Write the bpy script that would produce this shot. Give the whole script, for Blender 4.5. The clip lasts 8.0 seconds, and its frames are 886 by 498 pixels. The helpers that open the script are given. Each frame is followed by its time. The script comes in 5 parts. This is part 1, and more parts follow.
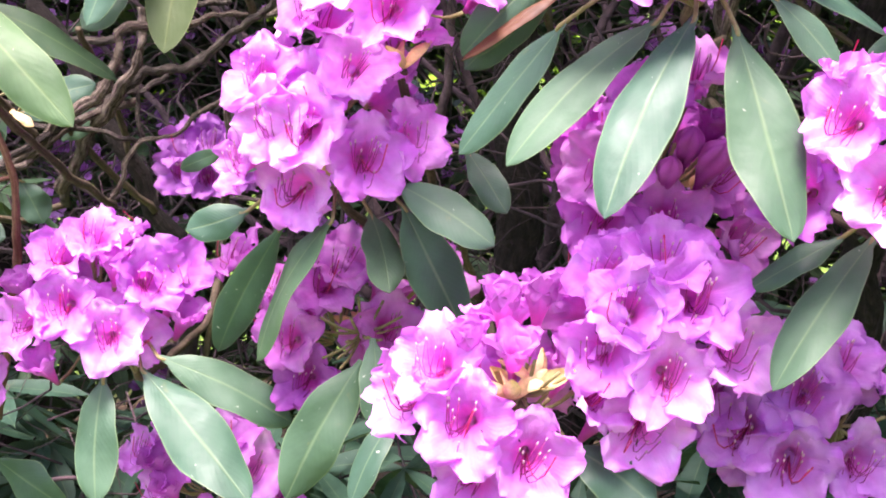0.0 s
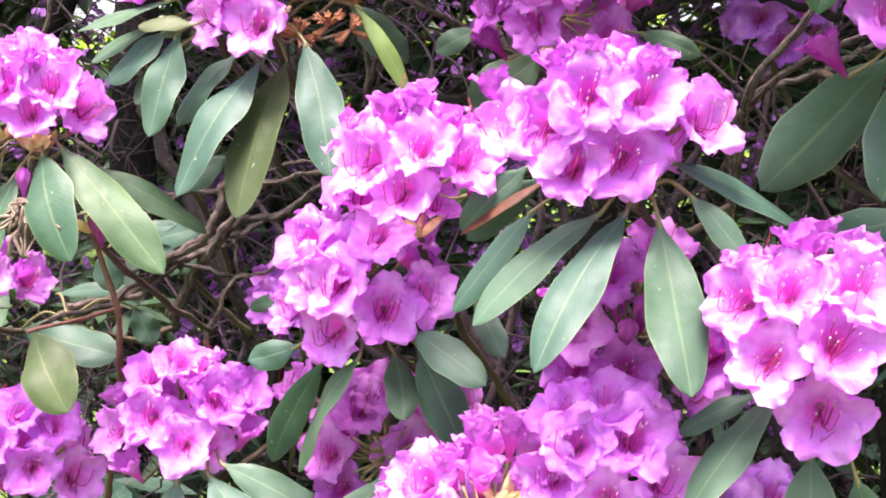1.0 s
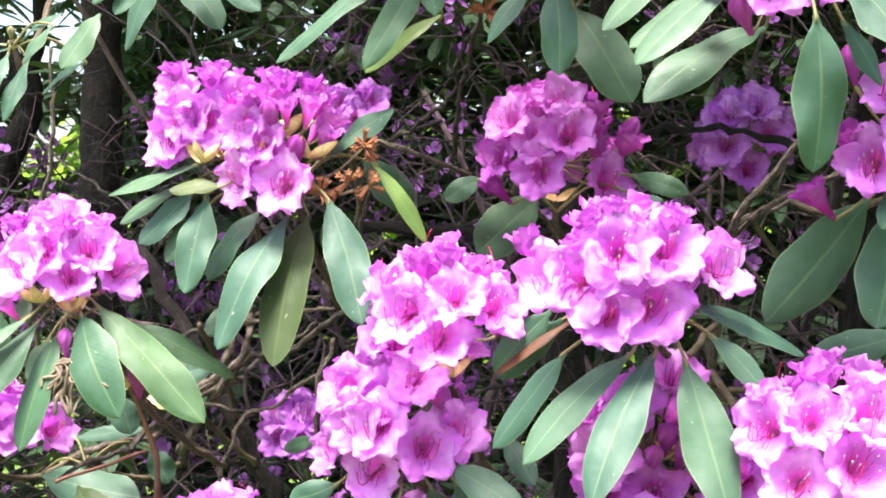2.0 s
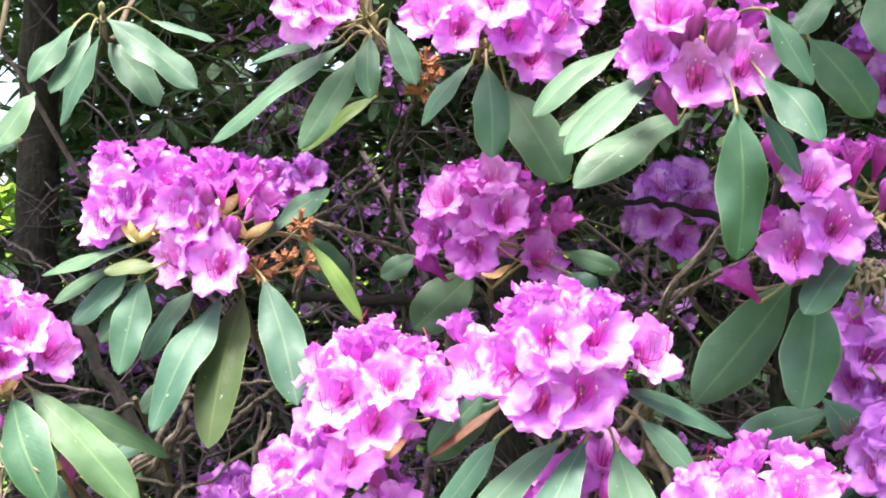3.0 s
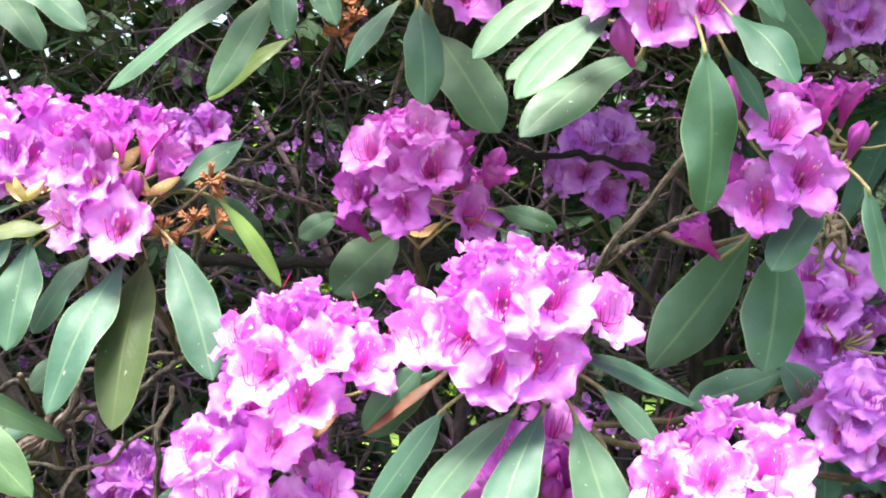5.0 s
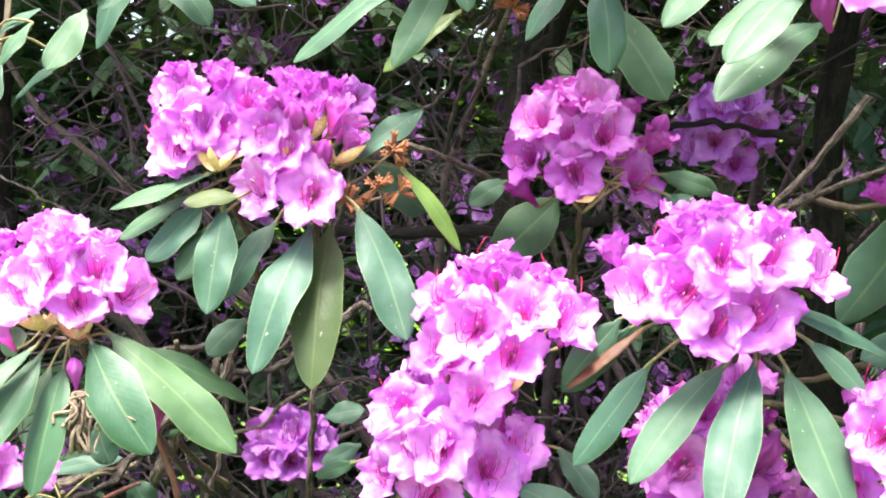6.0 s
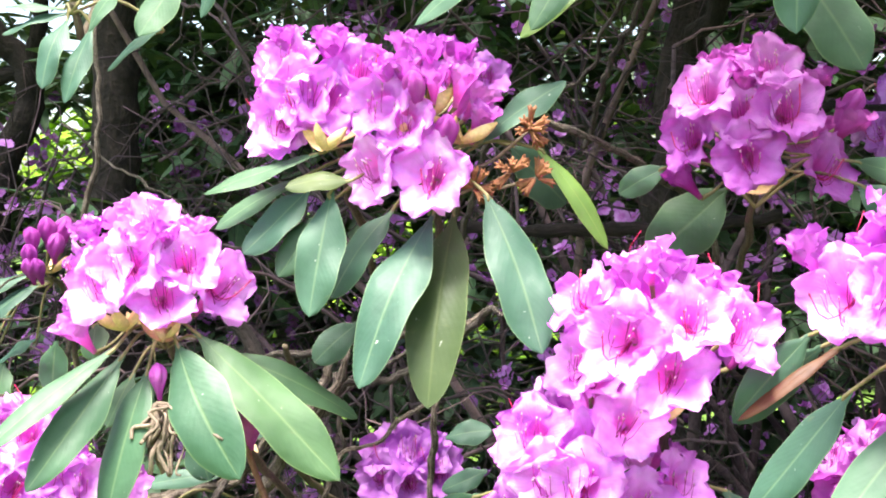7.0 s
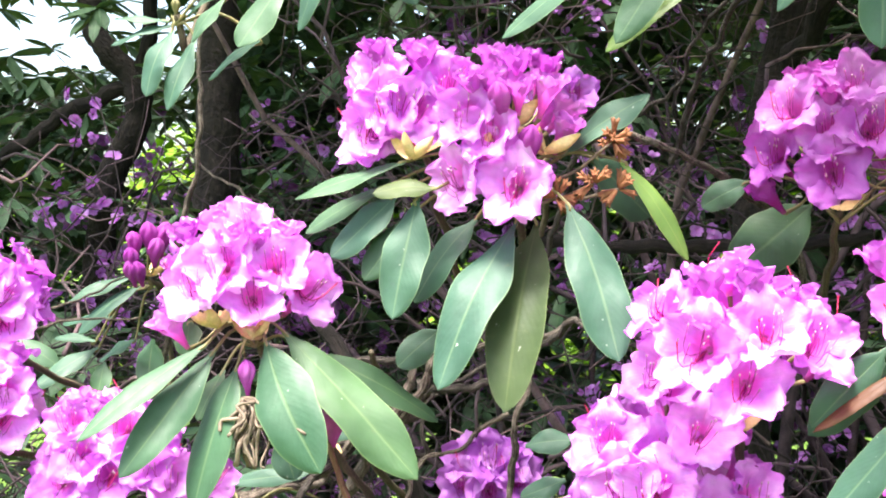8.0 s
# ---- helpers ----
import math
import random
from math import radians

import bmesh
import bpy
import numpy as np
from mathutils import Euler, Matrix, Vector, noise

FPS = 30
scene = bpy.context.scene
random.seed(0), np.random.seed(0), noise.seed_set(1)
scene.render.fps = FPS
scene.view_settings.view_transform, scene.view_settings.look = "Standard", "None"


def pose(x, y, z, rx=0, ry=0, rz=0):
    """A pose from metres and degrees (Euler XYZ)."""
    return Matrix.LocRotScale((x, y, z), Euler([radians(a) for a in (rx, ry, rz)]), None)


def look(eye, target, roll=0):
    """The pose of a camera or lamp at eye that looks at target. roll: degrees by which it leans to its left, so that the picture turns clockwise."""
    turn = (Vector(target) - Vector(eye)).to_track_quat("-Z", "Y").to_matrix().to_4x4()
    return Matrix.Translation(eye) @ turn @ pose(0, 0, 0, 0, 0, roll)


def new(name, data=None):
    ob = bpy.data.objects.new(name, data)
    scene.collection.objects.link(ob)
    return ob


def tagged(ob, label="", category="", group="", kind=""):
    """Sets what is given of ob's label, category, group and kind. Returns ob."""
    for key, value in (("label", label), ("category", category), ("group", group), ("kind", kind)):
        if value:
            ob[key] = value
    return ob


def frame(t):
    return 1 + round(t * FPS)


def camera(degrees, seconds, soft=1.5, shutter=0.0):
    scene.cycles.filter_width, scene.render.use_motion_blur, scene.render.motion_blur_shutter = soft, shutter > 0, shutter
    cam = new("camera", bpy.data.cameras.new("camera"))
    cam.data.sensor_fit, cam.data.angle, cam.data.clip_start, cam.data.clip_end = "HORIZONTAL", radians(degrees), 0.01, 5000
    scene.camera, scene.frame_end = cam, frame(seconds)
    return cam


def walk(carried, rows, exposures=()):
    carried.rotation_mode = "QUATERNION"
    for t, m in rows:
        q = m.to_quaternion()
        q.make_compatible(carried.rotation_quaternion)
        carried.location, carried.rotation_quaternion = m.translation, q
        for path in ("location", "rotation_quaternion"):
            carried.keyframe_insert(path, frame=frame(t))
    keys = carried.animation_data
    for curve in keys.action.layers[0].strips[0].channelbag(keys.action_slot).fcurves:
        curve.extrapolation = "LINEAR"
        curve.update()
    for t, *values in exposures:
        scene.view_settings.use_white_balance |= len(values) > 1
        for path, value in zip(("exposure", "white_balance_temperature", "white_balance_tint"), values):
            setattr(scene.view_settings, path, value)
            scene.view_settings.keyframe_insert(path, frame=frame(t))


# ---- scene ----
cam = camera(42.0, 8.0, 1.9)
PATH = [
    (0, (0.06, 0.018, 1.551), (-0.032, 1.971, 1.13), 0.4),
    (0.5, (0.121, -0.053, 1.57), (-0.093, 1.904, 1.218), 0.8),
    (1, (0.163, -0.107, 1.598), (-0.19, 1.848, 1.367), 1.1),
    (1.5, (0.131, -0.156, 1.612), (-0.173, 1.817, 1.501), 0.4),
    (2, (0.1, -0.181, 1.642), (-0.128, 1.805, 1.567), -1.6),
    (2.2, (0.082, -0.194, 1.652), (-0.067, 1.799, 1.58), -1.9),
    (3.3, (0.114, -0.187, 1.669), (0.002, 1.81, 1.686), -1.8),
    (3.5, (0.091, -0.183, 1.669), (0.035, 1.816, 1.676), -1.6),
    (4, (0.113, -0.135, 1.666), (0.016, 1.863, 1.649), -1.9),
    (4.2, (0.109, -0.133, 1.672), (0.042, 1.866, 1.637), -2.0),
    (5.3, (0.036, -0.109, 1.662), (0.136, 1.888, 1.588), -2.5),
    (5.5, (0.008, -0.129, 1.66), (0.104, 1.868, 1.606), -2.7),
    (6, (-0.061, -0.141, 1.661), (-0.002, 1.855, 1.556), -3.0),
    (6.5, (-0.063, -0.078, 1.657), (-0.147, 1.918, 1.559), -3.3),
    (7, (-0.062, -0.006, 1.648), (-0.238, 1.984, 1.563), -2.3),
    (7.5, (-0.067, 0.017, 1.645), (-0.341, 1.996, 1.564), -2.2),
    (8, (-0.051, -0.023, 1.638), (-0.391, 1.948, 1.597), -1.1),
]
walk(cam, [(t, look(eye, target, roll)) for t, eye, target, roll in PATH], [(0, 2.31, 6800, 31), (0.5, 2.33, 6800, 31), (1.5, 2.19, 6800, 27), (2, 2.34, 6800, 12), (3.5, 2.44, 6800, 11), (6, 2.48, 6800, 9), (8, 2.46, 6800, 9)])

# ---- world and light ----
world = bpy.data.worlds.new("world")
scene.world = world
world.use_nodes = True
wn = world.node_tree
sky = wn.nodes.new("ShaderNodeTexSky")
sky.sky_type, sky.sun_disc = "NISHITA", False
SUN_UP, SUN_TURN = 75.0, 200.0
sky.sun_elevation, sky.sun_rotation = radians(SUN_UP), radians(SUN_TURN)
sky.air_density, sky.dust_density, sky.ozone_density = 1.0, 4.0, 1.0
wn.nodes["Background"].inputs["Strength"].default_value = 0.12
wn.links.new(sky.outputs[0], wn.nodes["Background"].inputs["Color"])
sun = new("sun", bpy.data.lights.new("sun", "SUN"))
sun.data.energy, sun.data.angle, sun.data.color = 3.1, radians(24), (1.0, 0.99, 0.98)
# the sun stands over the viewer's shoulder
way = Vector((math.sin(radians(SUN_TURN)) * math.cos(radians(SUN_UP)), math.cos(radians(SUN_TURN)) * math.cos(radians(SUN_UP)), math.sin(radians(SUN_UP))))
sun.matrix_world = look(way * 10, (0, 0, 0))


# ---- materials ----
def material(name, rough=0.6, spec=0.5):
    m = bpy.data.materials.new(name)
    m.use_nodes = True
    b = m.node_tree.nodes["Principled BSDF"]
    b.inputs["Roughness"].default_value = rough
    b.inputs["Specular IOR Level"].default_value = spec
    return m, m.node_tree, b


def node(tree, kind, **values):
    n = tree.nodes.new(kind)
    for k, v in values.items():
        if k in n.inputs:
            n.inputs[k].default_value = v
    return n


def ramp(tree, source, stops):
    n = tree.nodes.new("ShaderNodeValToRGB")
    e = n.color_ramp.elements
    while len(e) < len(stops):
        e.new(0.5)
    for k, (p, c) in enumerate(stops):
        e[k].position, e[k].color = p, (*c, 1)
    tree.links.new(source, n.inputs[0])
    return n.outputs["Color"]


def mixed(tree, a, b, fac, mode="MIX"):
    n = tree.nodes.new("ShaderNodeMix")
    n.data_type, n.blend_type = "RGBA", mode
    for sock, v in ((n.inputs[0], fac), (n.inputs[6], a), (n.inputs[7], b)):
        if isinstance(v, bpy.types.NodeSocket):
            tree.links.new(v, sock)
        else:
            sock.default_value = v if isinstance(v, float) else (*v, 1)
    return n.outputs[2]


def maths(tree, op, a, b=0.0, c=0.0):
    n = tree.nodes.new("ShaderNodeMath")
    n.operation = op
    for sock, v in zip(n.inputs, (a, b, c)):
        if isinstance(v, bpy.types.NodeSocket):
            tree.links.new(v, sock)
        else:
            sock.default_value = v
    return n.outputs[0]


def noise_of(tree, scale, detail=3.0, rough=0.55, where="Object", distort=0.0):
    co = tree.nodes.new("ShaderNodeTexCoord")
    n = node(tree, "ShaderNodeTexNoise", Scale=scale, Detail=detail, Roughness=rough, Distortion=distort)
    tree.links.new(co.outputs[where], n.inputs["Vector"])
    return n.outputs["Fac"]


def bumped(tree, shader, height, strength, distance):
    b = node(tree, "ShaderNodeBump", Strength=strength, Distance=distance)
    tree.links.new(height, b.inputs["Height"])
    tree.links.new(b.outputs[0], shader.inputs["Normal"])


def thin(m, tree, shader, colour, share):
    """Lets part of the light pass through a petal or a leaf."""
    t = tree.nodes.new("ShaderNodeBsdfTranslucent")
    if isinstance(colour, bpy.types.NodeSocket):
        tree.links.new(colour, t.inputs["Color"])
    else:
        t.inputs["Color"].default_value = (*colour, 1)
    x = node(tree, "ShaderNodeMixShader")
    x.inputs[0].default_value = share
    tree.links.new(shader.outputs[0], x.inputs[1])
    tree.links.new(t.outputs[0], x.inputs[2])
    tree.links.new(x.outputs[0], tree.nodes["Material Output"].inputs["Surface"])


def uv_of(tree):
    u = tree.nodes.new("ShaderNodeUVMap")
    s = tree.nodes.new("ShaderNodeSeparateXYZ")
    tree.links.new(u.outputs[0], s.inputs[0])
    return s.outputs[0], s.outputs[1]


def petal_material(name, throat, middle, rim, pale_sunlit_tint=(0.93, 0.68, 0.93)):
    m, tree, b = material(name, 0.5, 0.35)
    u, v = uv_of(tree)
    # v runs from the throat to the rim, u away from each lobe's middle
    co = ramp(tree, v, ((0.0, (0.5, 0.2, 0.3)), (0.12, throat), (0.3, throat), (0.52, middle), (0.9, middle), (1.0, rim)))
    # a deep streak runs out along the middle of each lobe
    streak = maths(tree, "MULTIPLY", maths(tree, "MAXIMUM", maths(tree, "SUBTRACT", 1.0, maths(tree, "MULTIPLY", u, 8.0)), 0.0),
                   maths(tree, "MAXIMUM", maths(tree, "SUBTRACT", 1.05, maths(tree, "MULTIPLY", v, 1.2)), 0.0))
    co = mixed(tree, co, throat, maths(tree, "MULTIPLY", streak, 0.9))
    # lobes' own pale outer halves, with blown-out sunlight painted in, cloudy and uneven
    pale = maths(tree, "MULTIPLY", ramp(tree, v, ((0.55, (0, 0, 0)), (0.78, (1, 1, 1)), (0.96, (0.6, 0.6, 0.6)))), ramp(tree, noise_of(tree, 40.0, 2.0), ((0.36, (0, 0, 0)), (0.68, (1, 1, 1)))))
    co = mixed(tree, co, pale_sunlit_tint, maths(tree, "MULTIPLY", pale, 0.8))
    blot = noise_of(tree, 70.0, 3.0)
    co = mixed(tree, co, ramp(tree, blot, ((0.35, (0.86, 0.82, 0.88)), (0.65, (1.1, 1.12, 1.08)))), 0.8, "MULTIPLY")
    info = tree.nodes.new("ShaderNodeObjectInfo")
    co = mixed(tree, co, ramp(tree, info.outputs["Random"], ((0.0, (0.8, 0.6, 0.84)), (0.45, (0.98, 0.95, 0.98)), (1.0, (1.14, 1.35, 1.12)))), 1.0, "MULTIPLY")
    tree.links.new(co, b.inputs["Base Color"])
    # fine veins that fan out along each lobe
    w = maths(tree, "SINE", maths(tree, "MULTIPLY", u, 75.0))
    bumped(tree, b, maths(tree, "ADD", maths(tree, "MULTIPLY", w, 0.06), maths(tree, "ADD", noise_of(tree, 150.0, 4.0, 0.6), maths(tree, "MULTIPLY", noise_of(tree, 55.0, 3.0, 0.6, "Object", 0.6), 2.0))), 0.5, 0.0016)
    thin(m, tree, b, mixed(tree, co, (0.97, 0.62, 0.97), 1.0, "MULTIPLY"), 0.4)
    return m


PETAL = petal_material("petal", (0.86, 0.16, 0.69), (0.76, 0.24, 0.81), (0.72, 0.2, 0.79), (0.88, 0.56, 0.93))
# half-open florets' own deeper rose; on shaded trusses it paints in the shade
PETAL_ROSE_SHADED = petal_material("petal_rose_shaded", (0.66, 0.1, 0.5), (0.64, 0.18, 0.64), (0.56, 0.13, 0.56), (0.75, 0.42, 0.76))
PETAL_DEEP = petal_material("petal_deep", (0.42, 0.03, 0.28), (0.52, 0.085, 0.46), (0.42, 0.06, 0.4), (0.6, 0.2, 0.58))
# pink petals with cool shade put into the colour, for shaded trusses
PETAL_MAUVE_SHADED = petal_material("petal_mauve_shaded", (0.58, 0.1, 0.5), (0.56, 0.18, 0.66), (0.48, 0.13, 0.58), (0.68, 0.38, 0.76))


# violet petals with the shrub's inner shade put into the colour
PETAL_VIOLET_SHADED = petal_material("petal_violet_shaded", (0.36, 0.06, 0.3), (0.36, 0.11, 0.47), (0.3, 0.085, 0.42), (0.5, 0.26, 0.6))


def leaf_material(name, dark, light, rib, gloss, share):
    m, tree, b = material(name, gloss, 0.44)
    u, v = uv_of(tree)
    off = maths(tree, "ABSOLUTE", maths(tree, "SUBTRACT", u, 0.5))
    co = mixed(tree, dark, light, ramp(tree, noise_of(tree, 28.0, 4.0), ((0.35, (0, 0, 0)), (0.7, (1, 1, 1)))))
    info = tree.nodes.new("ShaderNodeObjectInfo")
    co = mixed(tree, co, ramp(tree, info.outputs["Random"], ((0.0, (0.72, 0.86, 0.9)), (0.5, (1.0, 1.0, 1.0)), (1.0, (1.22, 1.1, 0.85)))), 1.0, "MULTIPLY")
    # side veins sweep forward from the midrib
    side = maths(tree, "SINE", maths(tree, "MULTIPLY", maths(tree, "SUBTRACT", maths(tree, "MULTIPLY", v, 1.0), maths(tree, "MULTIPLY", off, 0.55)), 105.0))
    co = mixed(tree, co, light, maths(tree, "MULTIPLY", maths(tree, "MAXIMUM", maths(tree, "SUBTRACT", side, 0.6), 0.0), 0.25))
    line = ramp(tree, off, ((0.0, (1, 1, 1)), (0.01, (0.8, 0.8, 0.8)), (0.04, (0, 0, 0))))
    co = mixed(tree, co, rib, maths(tree, "MULTIPLY", line, 0.25))
    edge = ramp(tree, off, ((0.47, (0, 0, 0)), (0.49, (1, 1, 1))))
    co = mixed(tree, co, rib, maths(tree, "MULTIPLY", edge, 0.34))
    # pale specks of dust and pollen
    co = mixed(tree, co, (0.55, 0.57, 0.46), ramp(tree, noise_of(tree, 260.0, 2.0, 0.5, "Object", 0.4), ((0.74, (0, 0, 0)), (0.79, (0.6, 0.6, 0.6)))))
    # bruised and faded patches
    co = mixed(tree, co, (0.13, 0.14, 0.05), ramp(tree, noise_of(tree, 38.0, 5.0, 0.7, "Object", 0.8), ((0.64, (0, 0, 0)), (0.74, (0.45, 0.45, 0.45)))))
    tree.links.new(co, b.inputs["Base Color"])
    tree.links.new(maths(tree, "ADD", maths(tree, "MULTIPLY", noise_of(tree, 50.0, 5.0, 0.7), 0.5), gloss - 0.24), b.inputs["Roughness"])
    bumped(tree, b, maths(tree, "ADD", maths(tree, "MULTIPLY", side, 0.05), maths(tree, "ADD", maths(tree, "ADD", noise_of(tree, 140.0), maths(tree, "MULTIPLY", noise_of(tree, 42.0, 2.0), 5.0)), maths(tree, "MULTIPLY", line, -0.5))), 0.3, 0.001)
    thin(m, tree, b, (0.16, 0.24, 0.03), share)
    return m


LEAF = leaf_material("leaf_face", (0.03, 0.078, 0.046), (0.053, 0.118, 0.07), (0.24, 0.33, 0.15), 0.58, 0.07)
LEAF_GREEN = leaf_material("leaf_fresh_green", (0.029, 0.077, 0.035), (0.05, 0.115, 0.055), (0.25, 0.33, 0.13), 0.56, 0.09)
LEAF_UNDER = leaf_material("leaf_underside", (0.042, 0.066, 0.016), (0.066, 0.095, 0.025), (0.2, 0.24, 0.08), 0.6, 0.16)
LEAF_YOUNG = leaf_material("leaf_yellow_green", (0.11, 0.19, 0.035), (0.16, 0.25, 0.05), (0.35, 0.4, 0.1), 0.42, 0.2)
LEAF_RUST = leaf_material("leaf_rusty", (0.05, 0.017, 0.006), (0.1, 0.036, 0.009), (0.16, 0.075, 0.025), 0.6, 0.1)


def plain_material(name, dark, light, scale, rough=0.7, bump=0.4, depth=0.002, distort=0.0, streaks=False, varied=False):
    m, tree, b = material(name, rough, 0.3)
    n = noise_of(tree, scale, 5.0, 0.65, "Object", distort)
    fine = noise_of(tree, scale * 6, 3.0)
    if streaks:
        # fissures and peeling strips run along the branch
        u, v = uv_of(tree)
        xyz = tree.nodes.new("ShaderNodeCombineXYZ")
        tree.links.new(maths(tree, "MULTIPLY", u, 9.0), xyz.inputs[0])
        tree.links.new(maths(tree, "MULTIPLY", v, 26.0), xyz.inputs[1])
        strip = node(tree, "ShaderNodeTexNoise", Scale=1.0, Detail=5.0, Roughness=0.7, Distortion=0.8)
        tree.links.new(xyz.outputs[0], strip.inputs["Vector"])
        n = maths(tree, "ADD", maths(tree, "MULTIPLY", n, 0.35), maths(tree, "MULTIPLY", strip.outputs["Fac"], 0.65))
    co = mixed(tree, dark, light, ramp(tree, n, ((0.43, (0, 0, 0)), (0.54, (0.35, 0.35, 0.35)), (0.66, (1, 1, 1))) if streaks else ((0.3, (0, 0, 0)), (0.72, (1, 1, 1)))))
    co = mixed(tree, co, ramp(tree, fine, ((0.3, (0.7, 0.7, 0.7)), (0.7, (1.2, 1.2, 1.2)))), 0.7, "MULTIPLY")
    if varied:
        # each twig has its own shade, some bleached, some black with damp
        geo = tree.nodes.new("ShaderNodeNewGeometry")
        co = mixed(tree, co, ramp(tree, geo.outputs["Random Per Island"], ((0.0, (0.35, 0.33, 0.36)), (0.6, (0.9, 0.85, 0.9)), (0.9, (1.3, 1.2, 1.2)), (1.0, (2.4, 2.2, 2.0)))), 1.0, "MULTIPLY")
    tree.links.new(co, b.inputs["Base Color"])
    bumped(tree, b, maths(tree, "ADD", n, maths(tree, "MULTIPLY", fine, 0.5)), bump, depth)
    return m


STAMEN = plain_material("filament", (0.17, 0.004, 0.08), (0.32, 0.012, 0.15), 200, 0.5, 0.0)
ANTHER = plain_material("anther", (0.3, 0.1, 0.2), (0.62, 0.42, 0.5), 300, 0.6, 0.0)
STYLE = plain_material("style", (0.4, 0.008, 0.06), (0.52, 0.02, 0.1), 200, 0.4, 0.0)
STALK = plain_material("stalk", (0.14, 0.13, 0.055), (0.27, 0.225, 0.1), 60, 0.55, 0.1)
BRACT = plain_material("bract", (0.6, 0.38, 0.13), (0.84, 0.66, 0.38), 60, 0.55, 0.15)
BARK = plain_material("bark", (0.022, 0.016, 0.013), (0.27, 0.23, 0.19), 60, 0.9, 1.0, 0.008, 1.2, True)
BARK_PALE = plain_material("bark_pale", (0.04, 0.026, 0.019), (0.46, 0.385, 0.305), 75, 0.85, 1.0, 0.006, 1.2, True)
# bark darkened for trunks in the dim inside; the shade is in the colour
BARK_SHADED = plain_material("bark_shaded", (0.008, 0.006, 0.005), (0.042, 0.031, 0.027), 22, 0.95, 0.9, 0.012, 0.4, True)
TWIG = plain_material("twig", (0.024, 0.016, 0.02), (0.125, 0.088, 0.098), 30, 0.9, 0.5, 0.002, 0.0, False, True)
STEM_RED = plain_material("stem_red", (0.13, 0.045, 0.035), (0.3, 0.17, 0.11), 60, 0.7, 0.5, 0.002, 0.5, True)
STEM = plain_material("stem", (0.06, 0.045, 0.028), (0.2, 0.155, 0.1), 60, 0.8, 0.6, 0.003, 0.6, True)
DRY = plain_material("dry_capsule", (0.12, 0.042, 0.02), (0.42, 0.18, 0.085), 90, 0.8, 0.4)
DRY_GREY = plain_material("dry_stalk", (0.07, 0.05, 0.036), (0.3, 0.23, 0.165), 80, 0.85, 0.4)


# ---- building blocks ----
def mesh_of(name, verts, faces, mats, uvs=None, slots=None, smooth=True):
    me = bpy.data.meshes.new(name)
    me.from_pydata([tuple(v) for v in verts], [], faces)
    for m in mats:
        me.materials.append(m)
    if smooth:
        me.polygons.foreach_set("use_smooth", [True] * len(me.polygons))
    if slots is not None:
        me.polygons.foreach_set("material_index", slots)
    if uvs is not None:
        layer = me.uv_layers.new(name="UVMap")
        flat = np.asarray(uvs, dtype=np.float32)[[loop.vertex_index for loop in me.loops]]
        layer.data.foreach_set("uv", flat.ravel())
    me.update()
    return me


def part(name, me, parent, label="", m=None):
    ob = new(name, me)
    ob.parent = parent
    if m is not None:
        ob.matrix_basis = m
    return tagged(ob, label)


def thing(name, place, label, category, group="", kind=""):
    ob = new(name)
    ob.empty_display_size = 0.02
    ob.location = place
    return tagged(ob, label, category, group, kind)


def tube_data(points, radii, sides=7, rough=0.0, seed=0, start=0):
    """Vertices and faces of a bent, tapering tube; rough swells it unevenly."""
    rng = random.Random(seed)
    pts = [Vector(p) for p in points]
    verts, faces = [], []
    side = None
    for k, p in enumerate(pts):
        d = (pts[min(k + 1, len(pts) - 1)] - pts[max(k - 1, 0)]).normalized()
        if side is None:
            side = d.orthogonal().normalized()
        side = (side - d * side.dot(d)).normalized()
        up = d.cross(side)
        for j in range(sides):
            a = 2 * math.pi * j / sides
            r = radii[k] * (1 + rough * rng.uniform(-1, 1))
            verts.append(p + side * math.cos(a) * r + up * math.sin(a) * r)
    n = len(pts)
    for k in range(n - 1):
        for j in range(sides):
            a, b = start + k * sides + j, start + k * sides + (j + 1) % sides
            faces.append((a, b, b + sides, a + sides))
    faces.append(tuple(start + j for j in reversed(range(sides))))
    faces.append(tuple(start + (n - 1) * sides + j for j in range(sides)))
    return verts, faces


def curve_points(points, steps, wobble=0.0, seed=0):
    """A smooth line through the points, with a slight crookedness."""
    off = Vector((seed * 3.1, seed * 1.7, seed * 0.3))
    p = [Vector(q) for q in points]
    p = [p[0] * 2 - p[1], *p, p[-1] * 2 - p[-2]]
    out = []
    for k in range(1, len(p) - 2):
        for s in range(steps):
            t = s / steps
            a, b, c, d = p[k - 1:k + 3]
            q = 0.5 * ((2 * b) + (c - a) * t + (2 * a - 5 * b + 4 * c - d) * t * t + (3 * b - a - 3 * c + d) * t ** 3)
            out.append(q + noise.noise_vector(q * 22 + off) * wobble * 2 + noise.noise_vector(q * 70 + off) * wobble)
    out.append(p[-2])
    return out


